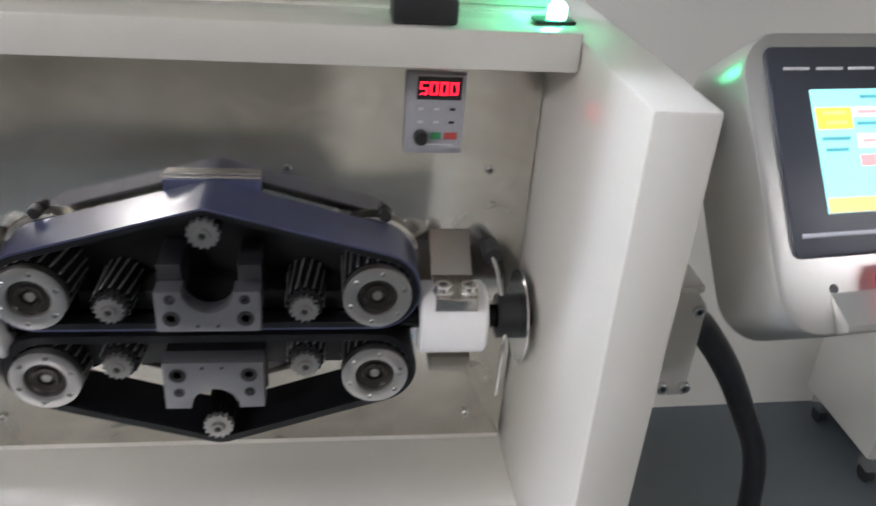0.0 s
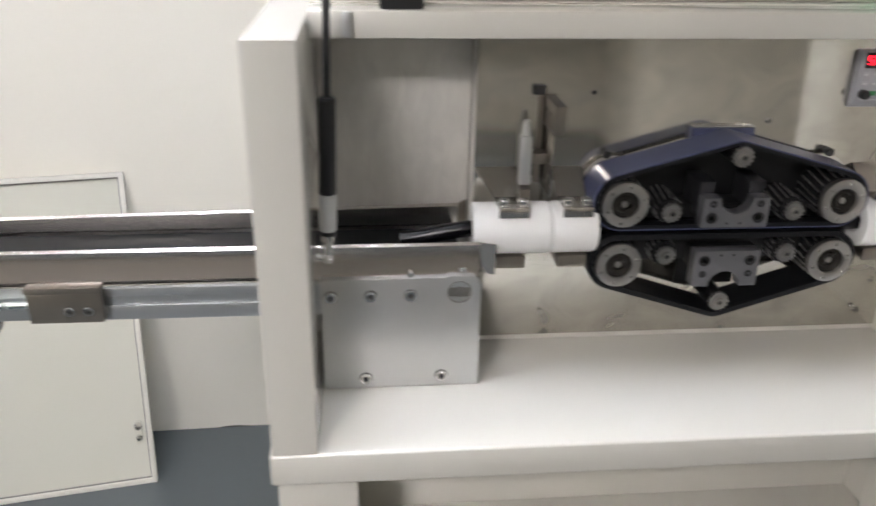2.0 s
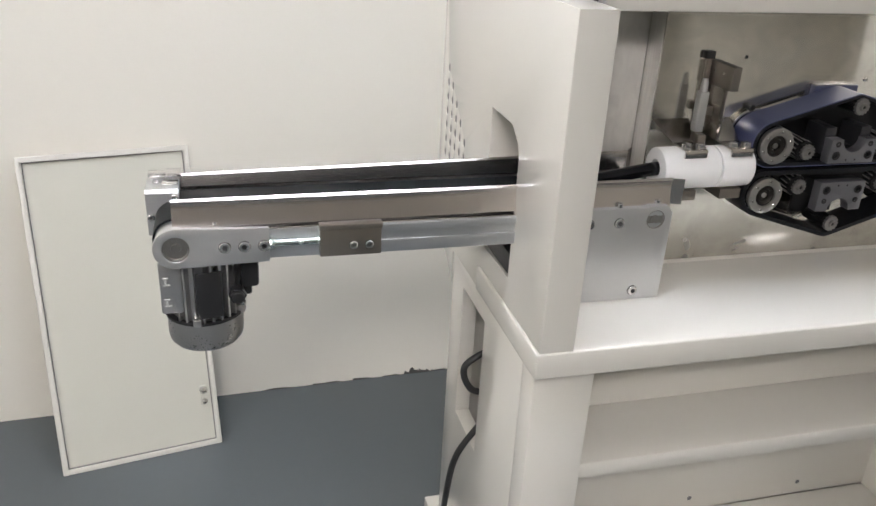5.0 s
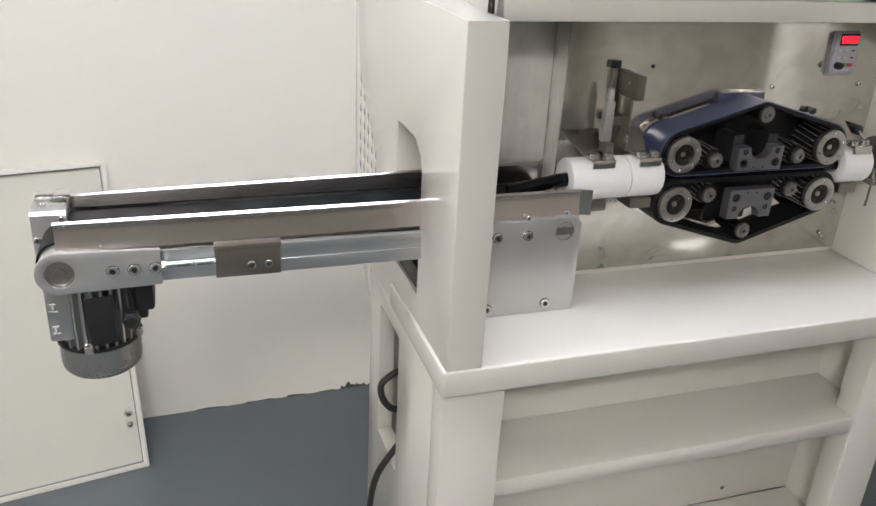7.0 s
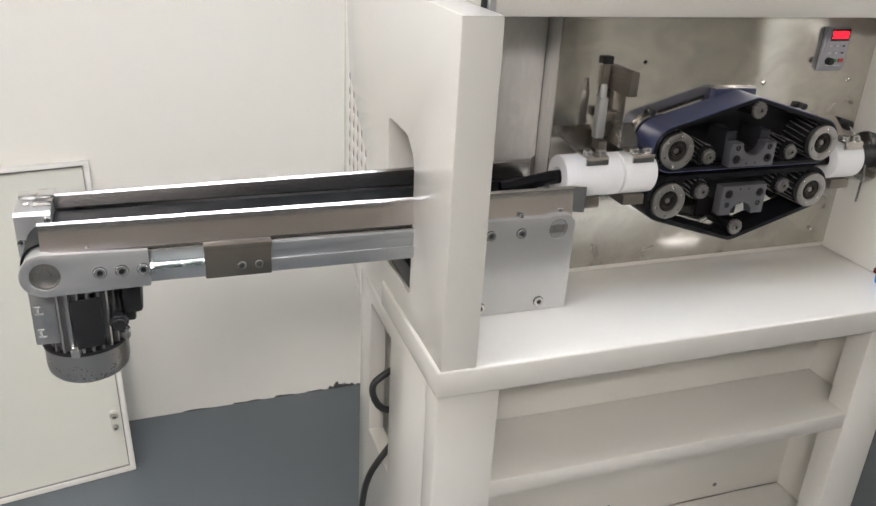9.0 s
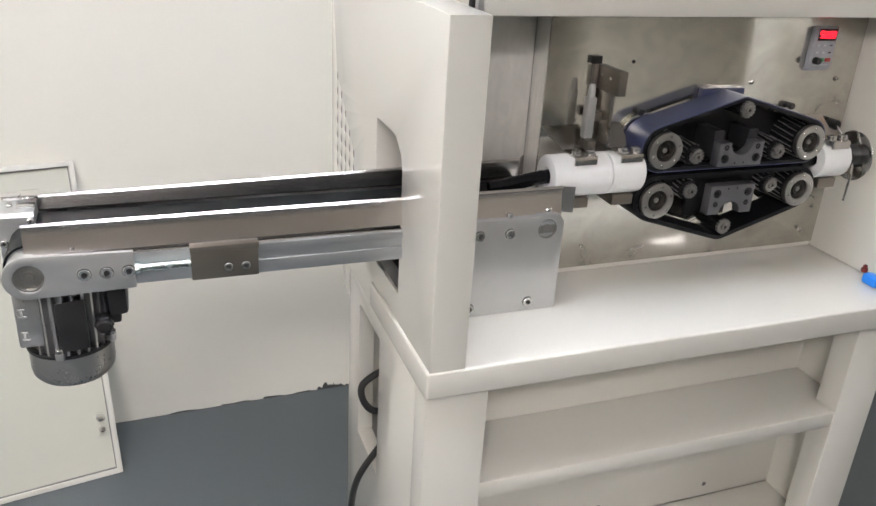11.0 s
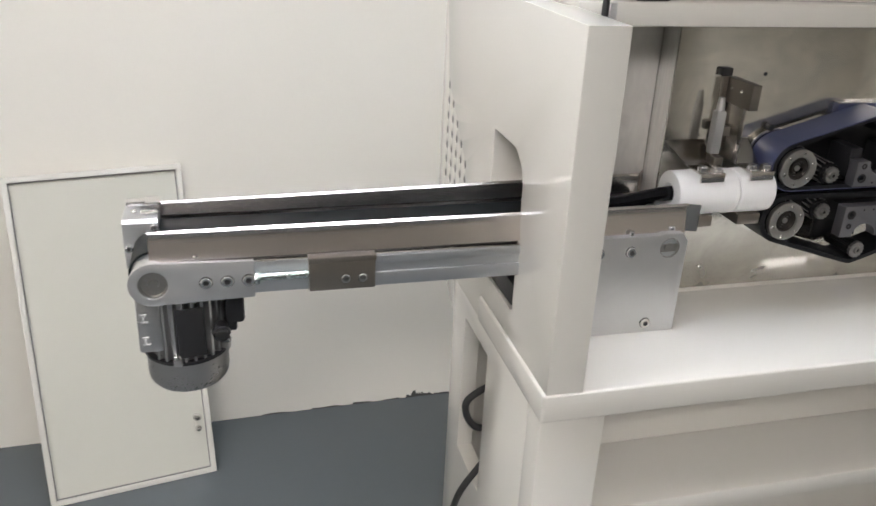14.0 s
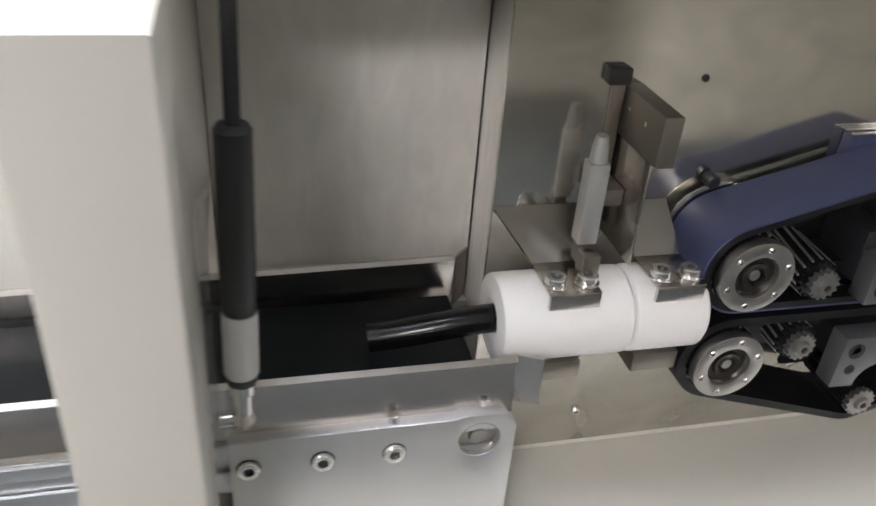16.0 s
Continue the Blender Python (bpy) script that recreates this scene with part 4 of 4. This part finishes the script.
hpart("screen", box(0, 0.154, -0.0052, -0.0041, -0.0886, 0, 0), SCR, hm, "lit turquoise touch screen")
for x0, x1, z0, z1, m in ((0.0015, 0.031, -0.029, -0.0135, SCRY), (0.033, 0.080, -0.0205, -0.0135, SCRW), (0.033, 0.150, -0.043, -0.033, SCRW), (0.033, 0.150, -0.056, -0.048, SCRR), (0.0005, 0.1535, -0.0882, -0.078, SCRO)):
    hpart("field", box(x0, x1, -0.0056, -0.0053, z0, z1, 0), m, hm)
for x0, x1, z, m in ((0.007, 0.026, -0.0175, SCRO), (0.009, 0.026, -0.0245, SCRO), (0.003, 0.027, -0.036, SCRB), (0.005, 0.024, -0.044, SCRB), (0.036, 0.07, -0.017, SCRR), (0.034, 0.09, -0.0255, SCRB), (0.036, 0.1, -0.038, SCRR), (0.040, 0.11, -0.006, SCRB)):
    hpart("text_bar", box(x0, x1, -0.0060, -0.0057, z - 0.0013, z + 0.0013, 0), m, hm)
hpart("bezel_bar", box(-0.024, 0.172, -0.0055, -0.0042, -0.1045, -0.1015, 0.0004), GREY, hm)
for x0, x1 in ((-0.018, 0.003), (0.009, 0.031), (0.036, 0.058), (0.064, 0.086)):
    hpart("bezel_print", box(x0, x1, -0.0046, -0.0041, 0.0145, 0.0165, 0), LIGHTP, hm)
hpart("button", lathe([(0, -0.026), (0.010, -0.026), (0.013, -0.022), (0.013, -0.012), (0.009, -0.010), (0.009, 0), (0, 0)], (0.042, 0, -0.137), "y", 28), REDB, hm, "red push button")
hpart("chin", prism([(-0.0004, -0.142), (-0.013, -0.166), (-0.012, -0.1705), (-0.0004, -0.171)], -0.006, 0.196, "yz", (), 0.001), HMISTEEL, hm, "bright folded chin of the housing")
hpart("hole", rod((-0.002, -0.0008, -0.140), "y", 0.0035, 0.001, 0.0002, 14), BLACK, hm)
hpart("button", lathe([(0, -0.020), (0.010, -0.018), (0.011, -0.006), (0.012, 0), (0, 0)], (0.085, 0, -0.150), "y", 24), BLACK, hm)
part("mount_arm", box(XR1 + 0.0005, 0.330, 0.600, 0.640, 1.335, 1.365, 0.003), BLACK, hm, "black mounting arm")

# ---- bracket with hose on the outside of the side panel ----
hb2 = thing("hose_bracket", (0.30, 0.64, 1.1), "cream steel hose bracket bolted to the side panel", "bracket")
part("plate", prism([(0.58, 1.055), (0.66, 1.055), (0.67, 1.165), (0.655, 1.182), (0.60, 1.182)], XR1 + 0.0005, XR1 + 0.012, "yz", (), 0.0015), PAINT, hb2)
part("ear", prism([(0.281, 1.060), (0.372, 1.060), (0.372, 1.165), (0.360, 1.180), (0.281, 1.180)], 0.640, 0.650, "xz", (), 0.002), PAINT, hb2)
part("top", box(0.281, 0.372, 0.6505, 0.70, 1.172, 1.180, 0.002), PAINT, hb2)
cap_screw(0.364, 0.640, 1.160, 0.006, 0.004, parent=hb2)
cap_screw(0.368, 0.640, 1.072, 0.006, 0.006, parent=hb2)
cap_screw(0.345, 0.640, 1.072, 0.006, 0.006, parent=hb2)
solid("hose", sweep([(0.352, 0.655, 1.135), (0.393, 0.685, 1.114), (0.483, 0.755, 1.003), (0.555, 0.80, 0.892), (0.598, 0.82, 0.815), (0.622, 0.83, 0.73), (0.634, 0.84, 0.62), (0.612, 0.84, 0.455), (0.60, 0.85, 0.2), (0.62, 0.87, 0.03), (0.72, 0.95, -0.008), (1.0, 1.2, -0.008)], 0.0155, 18), RUBBER, "thick black rubber hose hanging to the floor", "hose")

# ---- blue clip on the table ----
bc = thing("blue_clip", (0.205, 0.575, TOP), "small blue plastic clip on the table", "clip")
part("body", prism([(0.186, 0.556), (0.204, 0.552), (0.212, 0.585), (0.198, 0.596), (0.187, 0.585)], TOP, TOP + 0.018, "xy", (), 0.004), BLUE, bc)
part("pin", join(rod((0.192, 0.590, TOP + 0.0185), "z", 0.006, 0.008, 0.001, 16), rod((0.192, 0.590, TOP + 0.0265), "z", 0.004, 0.006, 0.001, 16)), REDP, bc, "dark red tip")

# ---- cabinet door leaning on the wall ----
DT = Matrix.Translation((-1.617, 1.525, FLOOR)) @ Matrix.Rotation(radians(9.5), 4, "Z") @ Matrix.Rotation(radians(-15.5), 4, "X")
dr = thing("cabinet_door", (-1.41, 1.56, FLOOR), "removed cream cabinet door leaning against the wall", "door panel")
DW, DH, DR = 0.436, 0.886, 0.0145
def dpart(name, bm, material, parent, label=""):
    return part(name, moved(bm, DT), material, parent, label)
dpart("inner_sheet", box(DR, DW - DR, 0.012, 0.014, DR, DH - DR, 0), CREAM2, dr, "recessed inner sheet")
dpart("rim", prism([(0, 0), (DW, 0), (DW, DH), (0, DH)], 0.0, 0.022, "xz", [[(DR, DR), (DW - DR, DR), (DW - DR, DH - DR), (DR, DH - DR)]], 0.003), DOORM, dr, "folded cream rim")
dpart("seal", prism([(DR + 0.0003, DR + 0.0003), (DW - DR - 0.0003, DR + 0.0003), (DW - DR - 0.0003, DH - DR - 0.0003), (DR + 0.0003, DH - DR - 0.0003)], 0.006, 0.0118, "xz", [[(DR + 0.0028, DR + 0.0028), (DW - DR - 0.0028, DR + 0.0028), (DW - DR - 0.0028, DH - DR - 0.0028), (DR + 0.0028, DH - DR - 0.0028)]]), SEALM, dr, "grey rubber seal strip")
lt = dpart("latch", join(prism(rounded(DW - 0.045, DW - 0.028, 0.124, 0.186, 0.004), 0.006, 0.0118, "xz", (), 0.001)), CREAM2, dr, "small latch plate with bright domed studs")
for z, r in ((0.138, 0.0088), (0.172, 0.0115)):
    dpart("stud", lathe([(0, -0.008), (r * 0.6, -0.007), (r, -0.001), (r, 0.0058), (0, 0.0058)], (DW - 0.0365, 0.0, z), "y", 20), CHROME, lt)

# ---- power cord at the cabinet ----
solid("power_cord", sweep([(-0.66, 0.79, 0.735), (-0.695, 0.775, 0.732), (-0.718, 0.772, 0.715), (-0.718, 0.768, 0.69), (-0.702, 0.764, 0.666), (-0.67, 0.775, 0.65)], 0.0065, 12), BLACK, "black power cord looping out of the cabinet window", "cord")
solid("power_cord", sweep([(-0.66, 0.772, 0.60), (-0.69, 0.765, 0.572), (-0.728, 0.760, 0.515), (-0.738, 0.772, 0.42), (-0.742, 0.78, 0.3), (-0.745, 0.78, 0.1), (-0.755, 0.79, 0.0), (-0.80, 0.85, -0.0185), (-0.9, 1.0, -0.0185)], 0.0065, 12), BLACK, "black power cord running down to the floor", "cord")

# ---- cart in the corner ----
ct = thing("cart", (1.75, 1.7, FLOOR), "cream steel cabinet standing on swivel casters", "cart")
part("body", box(1.475, 2.055, 1.55, 1.88, 0.075, 0.80, 0.006), PAINT, ct)
def caster(x, y):
    c = part("caster", join(box(x - 0.020, x + 0.020, y - 0.034, y + 0.02, 0.020, 0.070, 0.004), box(x - 0.025, x + 0.025, y - 0.03, y + 0.03, 0.066, 0.0745, 0.001)), SCREWM, ct, "swivel caster with bright fork")
    part("wheel", lathe([(0, -0.011), (0.024, -0.011), (0.028, -0.008), (0.028, 0.008), (0.024, 0.011), (0, 0.011)], (x - 0.001, y - 0.012, FLOOR + 0.028), "x", 28), BLACK, c)
for cx_, cy_ in ((1.515, 1.59), (2.015, 1.59), (1.515, 1.84), (2.015, 1.84)):
    caster(cx_, cy_)
